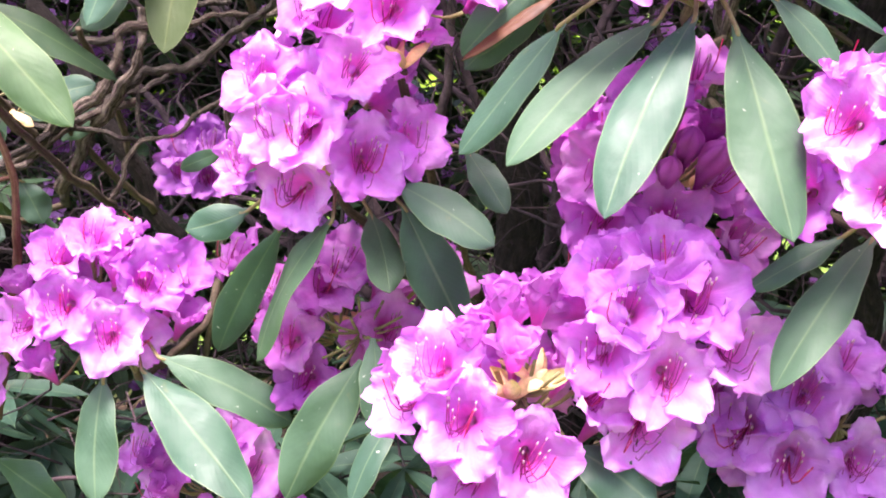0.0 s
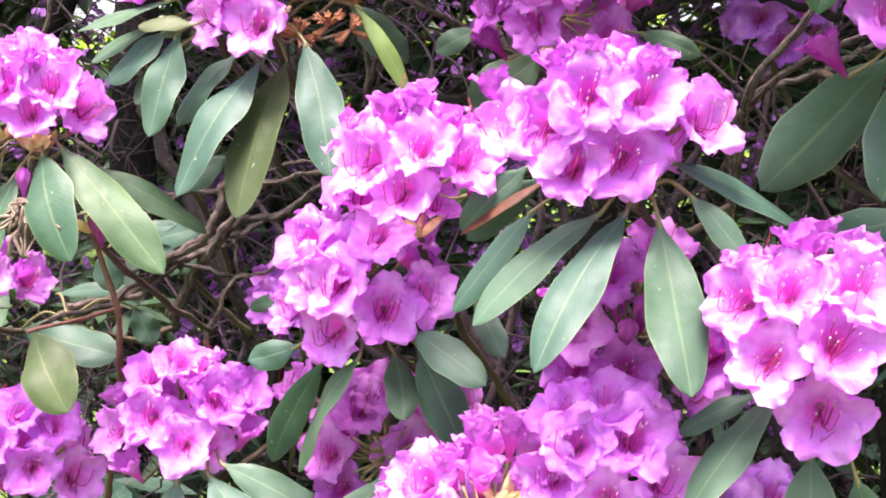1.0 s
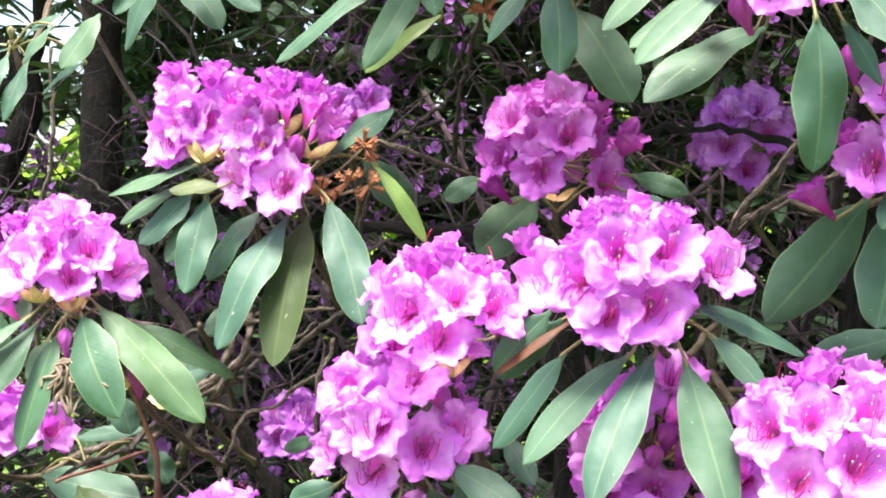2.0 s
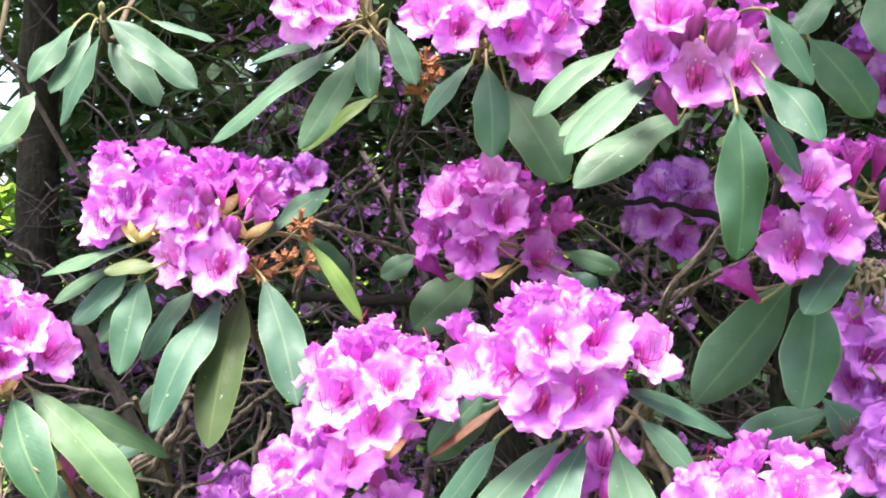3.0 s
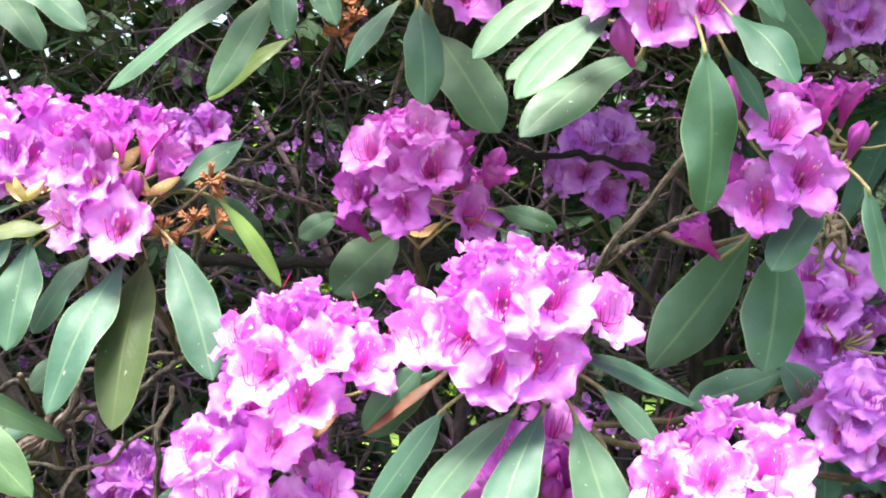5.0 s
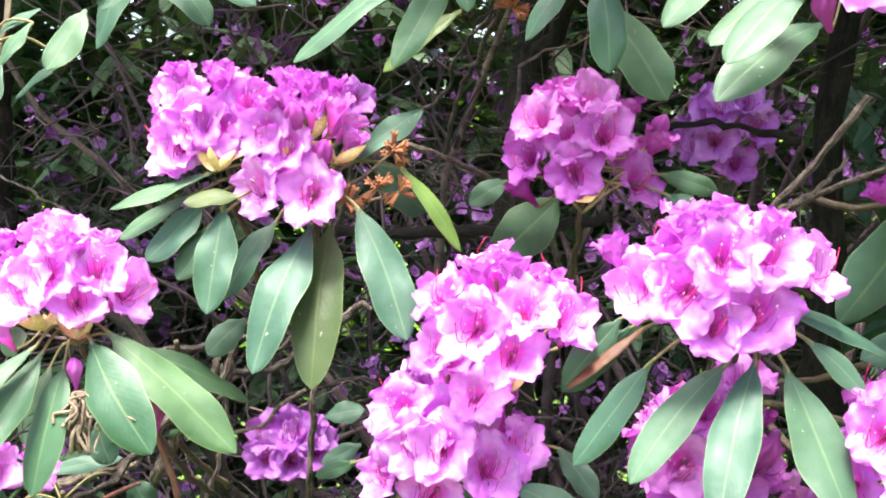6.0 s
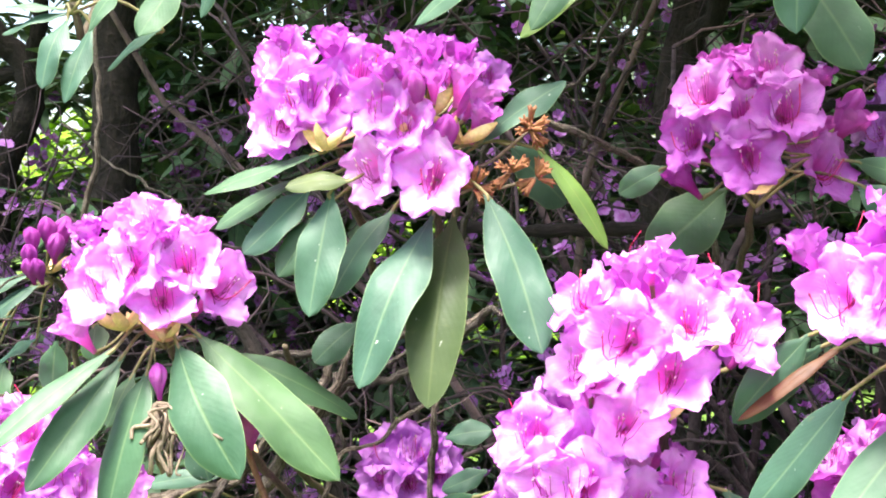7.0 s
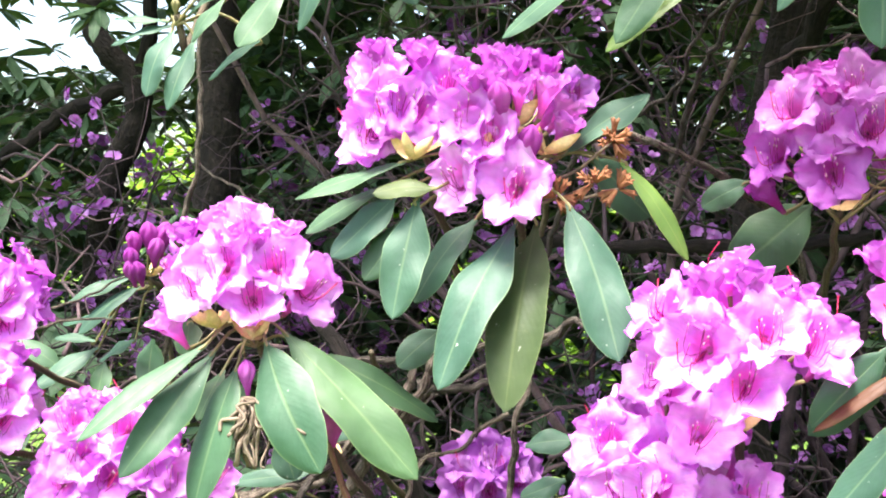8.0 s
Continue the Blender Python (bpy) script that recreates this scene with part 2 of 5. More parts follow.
def tube(name, points, r0, r1, mat, parent=None, steps=5, wobble=0.0, rough=0.0, seed=0, sides=7, label=""):
    pts = curve_points(points, steps, wobble, seed)
    n = len(pts)
    base = parent.matrix_basis.translation if parent is not None else Vector()
    radii, run, uvs = [], 0.0, []
    for k, q in enumerate(pts):
        run += (q - pts[max(k - 1, 0)]).length
        knot = noise.noise(Vector((run * 30, seed * 2.3, 0))) + 0.6 * noise.noise(Vector((run * 90, seed * 1.3, 4)))
        radii.append((r0 + (r1 - r0) * k / (n - 1)) * (1 + 1.5 * rough * knot))
        uvs += [(abs(2 * j / sides - 1), run) for j in range(sides)]
    v, f = tube_data([q - base for q in pts], radii, sides, rough * 0.6, seed)
    me = mesh_of(name, v, f, [mat], uvs)
    if parent is None:
        return new(name, me)
    return part(name, me, parent, label)


# ---- florets ----
def smooth_step(x):
    x = min(1.0, max(0.0, x))
    return x * x * (3 - 2 * x)


def corolla_mesh(seed, openness, size, mat, ruffle=1.0):
    """A funnel that parts into five broad lobes with wavy rims; v runs from throat to rim, u away from a lobe's middle."""
    rng = random.Random(seed)
    shift = Vector((seed * 1.7, seed * 0.9, 0))
    verts, uvs, faces = [], [], []
    deep, wide = (0.014, 0.0096) if openness > 0.7 else (0.022, 0.0074)
    A, S = 60, 5
    for i in range(S + 1):
        q = i / S
        r = 0.0026 + (wide - 0.0026) * q ** 1.5
        for j in range(A):
            a = 2 * math.pi * j / A
            verts.append((r * math.cos(a), r * math.sin(a), deep * q))
            uvs.append((abs((j / A * 5 + 0.25) % 1.0 - 0.5), 0.4 * q))
    for i in range(S):
        for j in range(A):
            a, b = i * A + j, i * A + (j + 1) % A
            faces.append((a, b, b + A, a + A))
    X, T = 12, 13
    for k in range(5):
        turn = radians(90 + 72 * k + rng.uniform(-4, 4))
        ra, ta, up = Vector((math.cos(turn), math.sin(turn), 0)), Vector((-math.sin(turn), math.cos(turn), 0)), Vector((0, 0, 1))
        first = radians(30 if openness > 0.7 else 12)
        low = max(0.0, -math.sin(turn))
        last = radians((100 - 34 * low) * openness + rng.uniform(-20, 18) * min(1.0, openness + 0.2))
        long = 0.0275 * rng.uniform(0.92, 1.07) * (1 + 0.08 * low)
        broad = (0.0162 if openness > 0.7 else 0.0125) * rng.uniform(0.92, 1.06)
        cup = rng.uniform(-0.2, 0.34) if openness > 0.7 else rng.uniform(0.3, 0.55)
        twist = rng.uniform(-0.35, 0.35) * openness
        notch, beat = rng.uniform(-0.02, 0.08), rng.uniform(1.5, 2.3)
        left, right, tip = rng.random(), rng.random(), rng.random()
        # the lobe's middle line bends outwards from the funnel
        line, r, z = [], wide, deep
        for m in range(41):
            phi = first + (last - first) * (m / 40) ** 0.75
            line.append((r, z, phi))
            r, z = r + math.sin(phi) * long / 40, z + math.cos(phi) * long / 40
        start = len(verts) - X - 1
        for i in range(1, T + 1):
            t = i / T
            half = wide * 0.62 + (broad - wide * 0.62) * smooth_step(t / 0.62)
            half *= 1 - 0.2 * max(0.0, (t - 0.6) / 0.4) ** 2
            for j in range(X + 1):
                x = 2 * j / X - 1
                edge = abs(x)
                nib = 0.07 * noise.noise(Vector((x * 2.6, k * 7.1, 0)) + shift) + 0.05 * noise.noise(Vector((x * 7.0, k * 5.1, 3)) + shift)
                te = t * (1 - 0.33 * edge ** 2.8 - notch * math.exp(-(x / 0.22) ** 2) + nib)
                m = min(39, max(0, int(te * 40)))
                f = te * 40 - m
                phi = line[m][2]
                r = line[m][0] * (1 - f) + line[m + 1][0] * f
                z = line[m][1] * (1 - f) + line[m + 1][1] * f
                face = ra * -math.cos(phi) + up * math.sin(phi)
                p = ra * r + up * z + ta * (x * half)
                p -= ra * (0.19 * wide * x * x * (1 - smooth_step(t / 0.5)))
                out = cup * half * x * x * smooth_step(t * 1.3)
                out += math.sin(twist * t) * x * half
                side = left if x < 0 else right
                wave = edge ** 1.8 * t ** 0.8 * math.sin(6.283 * (beat * t + side))
                wave += 0.75 * t ** 3 * math.sin(6.283 * (0.9 * x + tip)) * (1 - 0.4 * edge)
                out += 0.0034 * ruffle * wave
                rim = max(edge ** 4 * t, t ** 5)
                out += 0.0062 * ruffle * rim * noise.noise(Vector((x * 3.6, t * 6.0, k * 5.3)) + shift)
                out += 0.0042 * t * noise.noise(Vector((x * 1.1, t * 1.7, k * 3.7)) + shift)
                out -= 0.0011 * math.exp(-(x / 0.16) ** 2) * math.sin(math.pi * min(1, t * 1.1))
                verts.append(p + face * out)
                uvs.append((edge * 0.5, 0.4 + 0.6 * t))
        for i in range(T):
            for j in range(X):
                a = start + i * (X + 1) + j
                b = a + 1
                if i == 0:
                    # the lobe grows out of the funnel's rim
                    a, b = (S * A + (9 + 12 * k + o) % A for o in (j, j + 1))
                c = start + (i + 1) * (X + 1) + j
                faces.append((a, b, c + 1, c))
    verts = [Vector(v) * size for v in verts]
    verts.append(Vector((0, 0, 0.001 * size)))
    uvs.append((0.1, 0.1))
    faces += [(len(verts) - 1, (j + 1) % A, j) for j in range(A)]
    return mesh_of("floret", verts, faces, [mat], uvs)


def bud_mesh(seed, size, mat):
    """A furled corolla: a pointed, pleated spindle."""
    rng = random.Random(seed)
    A, S = 30, 12
    verts, uvs, faces = [], [], []
    lean = rng.uniform(-0.15, 0.15)
    for i in range(S + 1):
        s = i / S
        for j in range(A):
            a = 2 * math.pi * j / A
            x = (a / (2 * math.pi) * 5) % 1.0
            r = 0.0024 * (1 - s) + 0.0092 * math.sin(math.pi * min(1, s ** 1.9)) ** 0.8
            r *= 1 - 0.42 * abs(2 * x - 1) ** 2 * s ** 0.7
            tw = a + 0.9 * s
            verts.append(((r * math.cos(tw) + lean * 0.03 * s * s) * size, r * math.sin(tw) * size, 0.039 * s * size))
            uvs.append((abs(x - 0.5), 0.35 + 0.65 * s))
    for i in range(S):
        for j in range(A):
            a, b = i * A + j, i * A + (j + 1) % A
            faces.append((a, b, b + A, a + A))
    faces.append(tuple(S * A + j for j in range(A)))
    return mesh_of("floret", verts, faces, [mat], uvs)


def stamen_mesh(seed, pistil=False):
    """One filament that droops along the lower lobe and curls up to its anther."""
    rng = random.Random(seed)
    a = rng.uniform(0, 6.3)
    spread = rng.uniform(0.004, 0.016)
    length = rng.uniform(0.017, 0.027) if not pistil else 0.037
    pts = []
    for k in range(6):
        t = k / 5
        sag = -0.016 * math.sin(t * 2.0) + 0.016 * t ** 4
        pts.append(Vector((math.cos(a) * spread * t + sag * 0.2, math.sin(a) * spread * t + sag, 0.006 + length * t)))
    r = 0.00045 if pistil else 0.0003
    v, f = tube_data(pts, [r] * 6, 4)
    d = (pts[-1] - pts[-2]).normalized()
    v2, f2 = tube_data([pts[-1] - d * 0.0004, pts[-1] + d * 0.0009, pts[-1] + d * 0.0022], [0.0004, 0.00075, 0.0003], 5, start=len(v))
    return mesh_of("pistil" if pistil else "stamen", v + v2, f + f2, [STYLE, STYLE] if pistil else [STAMEN, ANTHER], None, [0] * len(f) + [1] * len(f2))


KINDS = {}
for tint, mat in (("pink", PETAL), ("mauve", PETAL_MAUVE_SHADED), ("rose", PETAL_ROSE_SHADED)):
    KINDS[tint, "open"] = [corolla_mesh(10 + k, o, 1.0, mat) for k, o in enumerate((1.0, 0.92, 0.86, 1.06, 0.95, 0.8, 1.0, 0.9))]
    KINDS[tint, "half"] = [corolla_mesh(40 + k, o, 0.86, {"pink": PETAL_ROSE_SHADED, "rose": PETAL_DEEP}.get(tint, mat), 0.8) for k, o in enumerate((0.38, 0.48, 0.3, 0.58))]
    KINDS[tint, "bud"] = [bud_mesh(60 + k, s, PETAL_DEEP) for k, s in enumerate((1.12, 0.98, 1.25))]
STAMENS = [stamen_mesh(80 + k) for k in range(24)]
PISTILS = [stamen_mesh(120 + k, True) for k in range(3)]
ticket = [0]


def aim(place, way, roll=0.0):
    """A pose whose z runs along way and whose y points up as far as it can."""
    z = Vector(way).normalized()
    y = Vector((0, 0, 1)) - z * z.z
    y = y.normalized() if y.length > 0.05 else z.orthogonal().normalized()
    x = y.cross(z)
    m = Matrix((x, y, z)).transposed().to_4x4()
    return Matrix.Translation(place) @ m @ pose(0, 0, 0, 0, 0, roll)


def floret(shoot, heart, place, tint, kind, size=1.0, way=None, turn=0.0):
    """One floret whose throat is at place, on its own stalk from the truss's heart."""
    ticket[0] += 1
    rng = random.Random(ticket[0])
    place, heart, base = Vector(place), Vector(heart), shoot.matrix_basis.translation
    d = (Vector(way) if way else place - heart).normalized()
    if not way and d.z < 0:
        # the lowest florets nod, but still look outwards
        d.z *= 0.3
    # outer florets turn towards the open, light side of the shrub
    d = (d + Vector((0, -turn, 0.4 * turn)) + Vector([rng.uniform(-0.16, 0.16) for _ in range(3)])).normalized()
    if kind != "open" and not way:
        # what is still furled stands up
        d = (d * 0.6 + Vector((0, 0, 0.75))).normalized()
    pool = KINDS[tint, kind]
    back = {"open": 0.017, "half": 0.023, "bud": 0.02}[kind] * size
    root = place - d * back
    ob = part("floret", rng.choice(pool), shoot, "", aim(root - base, d, rng.uniform(-22, 22)) @ Matrix.Scale(size * rng.uniform(0.69, 0.84), 4))
    if kind == "open":
        for me in rng.sample(STAMENS, 9):
            part("stamen", me, ob, "", pose(0, 0, 0, 0, 0, rng.uniform(-12, 12)))
        if rng.random() < 0.5:
            part("pistil", rng.choice(PISTILS), ob, "red pistil", pose(0, 0, 0, 0, 0, rng.uniform(-12, 12)))
    foot = heart + (root - heart) * 0.15 - Vector((0, 0, 0.01))
    mid = foot.lerp(root, 0.6) + Vector((0, 0, -0.004))
    w = ob.matrix_basis.inverted()
    pts = [w @ (q - base) for q in curve_points([foot, mid, root - d * 0.0003], 3)]
    v, f = tube_data(pts, [0.0011, 0.0011, 0.0012, 0.0013, 0.0015, 0.0018, 0.0024][:len(pts)], 5)
    part("stalk", mesh_of("stalk", v, f, [STALK]), ob)
    return ob


TAKEN = []


def bloom(shoot, heart, places, tint="pink", kind="open", size=1.0):
    for p in places:
        floret(shoot, heart, p, tint, kind, size, None, 0.42 if kind == "open" else 0.25)
        TAKEN.append(Vector(p))


def fill(shoot, heart, radius, count, tint="pink", seed=0, size=1.0, kinds=("open", "open", "half")):
    """Closes the gaps and the far side of a truss with florets set a little deeper."""
    rng = random.Random(seed)
    heart = Vector(heart)
    near = [p for p in TAKEN if (p - heart).length < radius * 1.8]
    for k in range(count * 14):
        a, rise = rng.uniform(0, 6.3), radians(rng.uniform(-12, 80))
        d = Vector((math.cos(a) * math.cos(rise), math.sin(a) * math.cos(rise), math.sin(rise)))
        p = heart + d * radius * rng.uniform(0.66, 0.84)
        if all((p - q).length > 0.0235 for q in near):
            near.append(p)
            floret(shoot, heart, p, tint, rng.choice(kinds), size * 0.92)


def bracts(shoot, place, count, size, seed=0, mat=None):
    """Papery scales round the foot of a truss."""
    rng = random.Random(seed)
    base = shoot.matrix_basis.translation
    for k in range(count):
        a = 2 * math.pi * k / count + rng.uniform(-0.4, 0.4)
        d = Vector((math.cos(a), math.sin(a), rng.uniform(0.3, 1.1))).normalized()
        v, uvs, f = [], [], []
        for i in range(7):
            t = i / 6
            w = 0.42 * math.sin(math.pi * (0.12 + 0.86 * t)) ** 0.8 * size
            for j in range(5):
                u = j / 2 - 1
                v.append((u * w * 0.5, -0.18 * size * (1 - u * u) * math.sin(math.pi * t) + 0.1 * size * t * t, t * size))
                uvs.append((j / 4, t))
        n = len(v)
        v += [(x, y + 0.0006, z) for x, y, z in v]
        uvs += uvs
        for i in range(6):
            for j in range(4):
                q = i * 5 + j
                f.append((q, q + 1, q + 6, q + 5))
                f.append((n + q, n + q + 5, n + q + 6, n + q + 1))
        part("bract", mesh_of("bract", v, f, [mat or BRACT], uvs), shoot, "", aim(Vector(place) - base, d, rng.uniform(-180, 180)))


# ---- leaves ----
def leaf_mesh(base, tip, width, face, bend, fold, seed, top, under, along=26, across=8, petiole=0.05):
    """A leathery blade from base to tip: arched along its length, folded along the midrib, two-sided."""
    rng = random.Random(seed)
    base, tip = Vector(base), Vector(tip)
    axis = tip - base
    length = axis.length
    axis.normalize()
    n = (Vector(face) - axis * Vector(face).dot(axis)).normalized()
    side = axis.cross(n)
    sway, curl, ph = rng.uniform(-0.03, 0.03), rng.uniform(-0.25, 0.25), rng.uniform(0, 6.3)
    wave = rng.uniform(0.01, 0.045)
    verts, uvs, faces, slots = [], [], [], []
    thick = 0.00045
    for layer in (1, -1):
        for i in range(along + 1):
            t = i / along
            if t < petiole:
                w = 0.0016 + 0.0008 * t / petiole
            else:
                q = (t - petiole) / (1 - petiole)
                full = math.sin(math.pi * q) ** 0.66 if q < 0.5 else max(0.0, 1 - (2 * q - 1) ** 2.6) ** 0.72
                w = max(0.0024 * (1 - q), width * 0.5 * full)
            w *= 1 + 0.035 * math.sin(17 * t + ph) * min(1.0, t * 4)
            c = base + axis * length * t + n * bend * length * math.sin(math.pi * t) + side * sway * length * math.sin(math.pi * t)
            tw = curl * t
            s2 = side * math.cos(tw) + n * math.sin(tw)
            n2 = n * math.cos(tw) - side * math.sin(tw)
            for j in range(across + 1):
                u = 2 * j / across - 1
                lift = fold * abs(u) * w - 0.13 * w * abs(u) ** 4 + wave * w * math.sin(9 * t + ph + (2 if u > 0 else 0)) * abs(u) * 6
                verts.append(c + s2 * u * w + n2 * (lift + layer * thick * (1 - 0.7 * abs(u) ** 4)))
                uvs.append((j / across, t))
    W = across + 1
    half = W * (along + 1)
    for i in range(along):
        for j in range(across):
            q = i * W + j
            faces.append((q, q + 1, q + W + 1, q + W))
            slots.append(0)
            faces.append((half + q, half + q + W, half + q + W + 1, half + q + 1))
            slots.append(1)
        for j in (0, across):
            q = i * W + j
            k = len(verts)
            ring = (q, q + W, half + q + W, half + q) if j == 0 else (q + W, q, half + q, half + q + W)
            verts += [verts[o] for o in ring]
            uvs += [uvs[o] for o in ring]
            faces.append((k, k + 1, k + 2, k + 3))
            slots.append(0)
    me = mesh_of("leaf", verts, faces, [top, under], uvs, slots)
    return me


def foliage(shoot, rows, bend=0.05, fold=0.07, look_at=(0.0, -0.6, 0.75), top=None, flip=False):
    """Leaves of one shoot: rows of base, tip and width."""
    base = shoot.matrix_basis.translation
    for bx, by, bz, tx, ty, tz, w in rows:
        ticket[0] += 1
        rng = random.Random(ticket[0] * 7)
        face = Vector(look_at) * (-1 if flip else 1) + Vector((rng.uniform(-0.25, 0.25), 0, rng.uniform(-0.15, 0.15)))
        me = leaf_mesh(Vector((bx, by, bz)) - base, Vector((tx, ty, tz)) - base, w, face, bend * rng.uniform(0.3, 1.5) * (-1 if flip else 1), fold * rng.uniform(0.3, 1.3), ticket[0], top or LEAF, LEAF_UNDER)
        ob = part("leaf", me, shoot)
        start = Vector((bx, by, bz)) - base
        if 0.008 < start.length < 0.09:
            away = (Vector((tx, ty, tz)) - Vector((bx, by, bz))).normalized()
            pts = curve_points([Vector((0, 0, -0.004)), start * 0.5 + Vector((0, 0, 0.2 * start.length)), start, start + away * 0.006], 4)
            v, f = tube_data(pts, [0.0012] * len(pts), 6)
            part("petiole", mesh_of("petiole", v, f, [STALK]), ob)


def rusty(shoot, rows):
    foliage(shoot, rows, top=LEAF_RUST)


def seed_heads(shoot, places, size=1.0):
    """Dry split capsules on thin stalks, left from last year."""
    base = shoot.matrix_basis.translation
    for k, p in enumerate(places):
        rng = random.Random(900 + k)
        for c in range(9):
            verts, faces = [], []
            d = Vector((rng.uniform(-1, 1), rng.uniform(-1, 0.6), rng.uniform(-0.9, 0.8))).normalized()
            o = d * rng.uniform(0.001, 0.0035)
            for s in range(5):
                a = 2 * math.pi * s / 5
                q = d.orthogonal().normalized()
                q = (q * math.cos(a) + d.cross(q) * math.sin(a)) * 0.45
                e = (d + q).normalized()
                pts = [o, o + d * 0.005, o + d * 0.009 + q * 0.002, o + d * 0.0115 + q * 0.006 + e * 0.001]
                v, f = tube_data([x * size for x in pts], [0.0011 * size, 0.0019 * size, 0.0015 * size, 0.0004 * size], 5, start=len(verts))
                verts += v
                faces += f
            part("seed_capsule", mesh_of("seed_capsule", verts, faces, [DRY]), shoot, "dry split brown seed capsule", Matrix.Translation(Vector(p) - base))
        tube("dry_stalk", [Vector(p), Vector(p).lerp(base, 0.5) + Vector((0.004, 0, -0.006)), base], 0.0011, 0.0014, DRY_GREY, shoot, 4, 0.0008, 0.1, k, 5)


def bare_stalks(shoot, place, count, length, seed=0):
    """Golden flower stalks that stand bare where the florets have dropped or part."""
    rng = random.Random(seed + 50)
    p = Vector(place)
    for k in range(count):
        d = Vector((rng.uniform(-1, 1), rng.uniform(-0.9, 0.2), rng.uniform(-0.5, 0.9))).normalized()
        e = p + d * length * rng.uniform(0.7, 1.15)
        tube("stalk", [p, p.lerp(e, 0.5) + Vector((0, 0, -0.002)), e], 0.0011, 0.0009, STALK, shoot, 3, 0.0004, 0.05, k, 6)


def withered(shoot, place, count, length, seed=0):
    """A bundle of withered brown stalks, thin and crooked."""
    rng = random.Random(seed)
    base = Vector(place)
    for k in range(count):
        spread = rng.choice((0.5, 0.8, 1.3))
        e = base + Vector((rng.uniform(-0.03, 0.03) * spread, rng.uniform(-0.02, 0.015), -length * rng.uniform(0.3, 1.1)))
        pts = [base + Vector((rng.uniform(-0.006, 0.006), rng.uniform(-0.004, 0.004), 0))]
        for i in range(1, 5):
            pts.append(base.lerp(e, i / 4) + Vector((rng.uniform(-0.006, 0.006), rng.uniform(-0.008, 0.002), rng.uniform(-0.004, 0.005))))
        r = rng.uniform(0.0007, 0.0014)
        tube("withered_stalk", pts, r, r * rng.uniform(0.7, 1.7), DRY_GREY, shoot, 5, 0.0009, 0.2, seed + k, 8)


BOUGHS = []


def stem(shoot, foot, mat=None, r=0.0026):
    """The woody stem that carries a shoot, back to the nearest limb of the shrub."""
    foot = Vector(foot)
    rise = 0.16 if foot.z > 1.76 else -0.12
    best = min(BOUGHS, key=lambda q: (q - foot - Vector((0, 0.2, rise))).length)
    mid = foot.lerp(best, 0.45) + Vector((0, 0.04, -0.025))
    ticket[0] += 1
    tube("stem", [foot + Vector((0, 0.001, 0.004)), foot + Vector((0, 0.022, -0.014)), mid, best], r, r * 1.35, mat or STEM, shoot, 7, 0.002, 0.12, ticket[0], 7)


def shoot_at(place, label, kind="flowering_shoot", group="flowering shoots of the shrub", resting=True):
    s = thing(kind, place, label, "rhododendron shoot", group)
    if kind == "leafy_shoot" and resting:
        part("tip_bud", TIP_BUD, s, "pointed green resting bud", aim((0, 0, 0.002), (0.1, -0.1, 1)))
    return s


TIP_BUD = bud_mesh(7, 0.36, STALK)


# ---- ground and the shrub's own limbs ----
def ground_material():
    m, tree, b = material("ground", 0.95, 0.2)
    geo = tree.nodes.new("ShaderNodeNewGeometry")
    sep = tree.nodes.new("ShaderNodeSeparateXYZ")
    tree.links.new(geo.outputs["Position"], sep.inputs[0])
    big = noise_of(tree, 1.4, 3.0)
    litter = mixed(tree, (0.03, 0.02, 0.014), (0.12, 0.08, 0.045), ramp(tree, noise_of(tree, 45.0, 5.0), ((0.35, (0, 0, 0)), (0.65, (1, 1, 1)))))
    lawn = mixed(tree, (0.055, 0.115, 0.018), (0.12, 0.195, 0.034), ramp(tree, noise_of(tree, 9.0, 6.0), ((0.3, (0, 0, 0)), (0.7, (1, 1, 1)))))
    away = maths(tree, "SQRT", maths(tree, "ADD", maths(tree, "POWER", maths(tree, "ADD", sep.outputs[0], 0.2), 2.0), maths(tree, "POWER", maths(tree, "SUBTRACT", sep.outputs[1], 2.2), 2.0)))
    edge = maths(tree, "ADD", away, maths(tree, "MULTIPLY", big, 1.2))
    co = mixed(tree, litter, lawn, ramp(tree, maths(tree, "MULTIPLY", edge, 0.1), ((0.3, (0, 0, 0)), (0.34, (1, 1, 1)))))
    tree.links.new(co, b.inputs["Base Color"])
    bumped(tree, b, noise_of(tree, 60.0, 5.0), 0.8, 0.02)
    return m


def build_ground():
    n, verts, faces = 60, [], []
    for i in range(n + 1):
        for j in range(n + 1):
            x, y = (2 * i / n - 1), (2 * j / n - 1)
            x, y = math.copysign(abs(x) ** 3, x) * 400, math.copysign(abs(y) ** 3, y) * 400
            verts.append((x, y, 0.05 * noise.noise(Vector((x * 0.6, y * 0.6, 0))) - 0.02))
    for i in range(n):
        for j in range(n):
            q = i * (n + 1) + j
            faces.append((q, q + n + 1, q + n + 2, q + 1))
    ob = new("ground", mesh_of("ground", verts, faces, [ground_material()]))
    tagged(ob, "leaf litter under the shrub running out into mown lawn", "ground", "", "structure")


build_ground()

SHRUB = thing("rhododendron_shrub", (0.3, 1.35, 0.0), "old rhododendron with crooked brown limbs and peeling bark", "shrub")


def limb(name, points, r0, r1, mat, wobble=0.004, rough=0.2, label=""):
    ticket[0] += 1
    ob = tube(name, points, r0 * 0.8, r1 * 0.68, mat, SHRUB, 14, wobble, rough * 1.5, ticket[0], 10, label)
    BOUGHS.extend(curve_points(points, 6)[3:])
    return ob


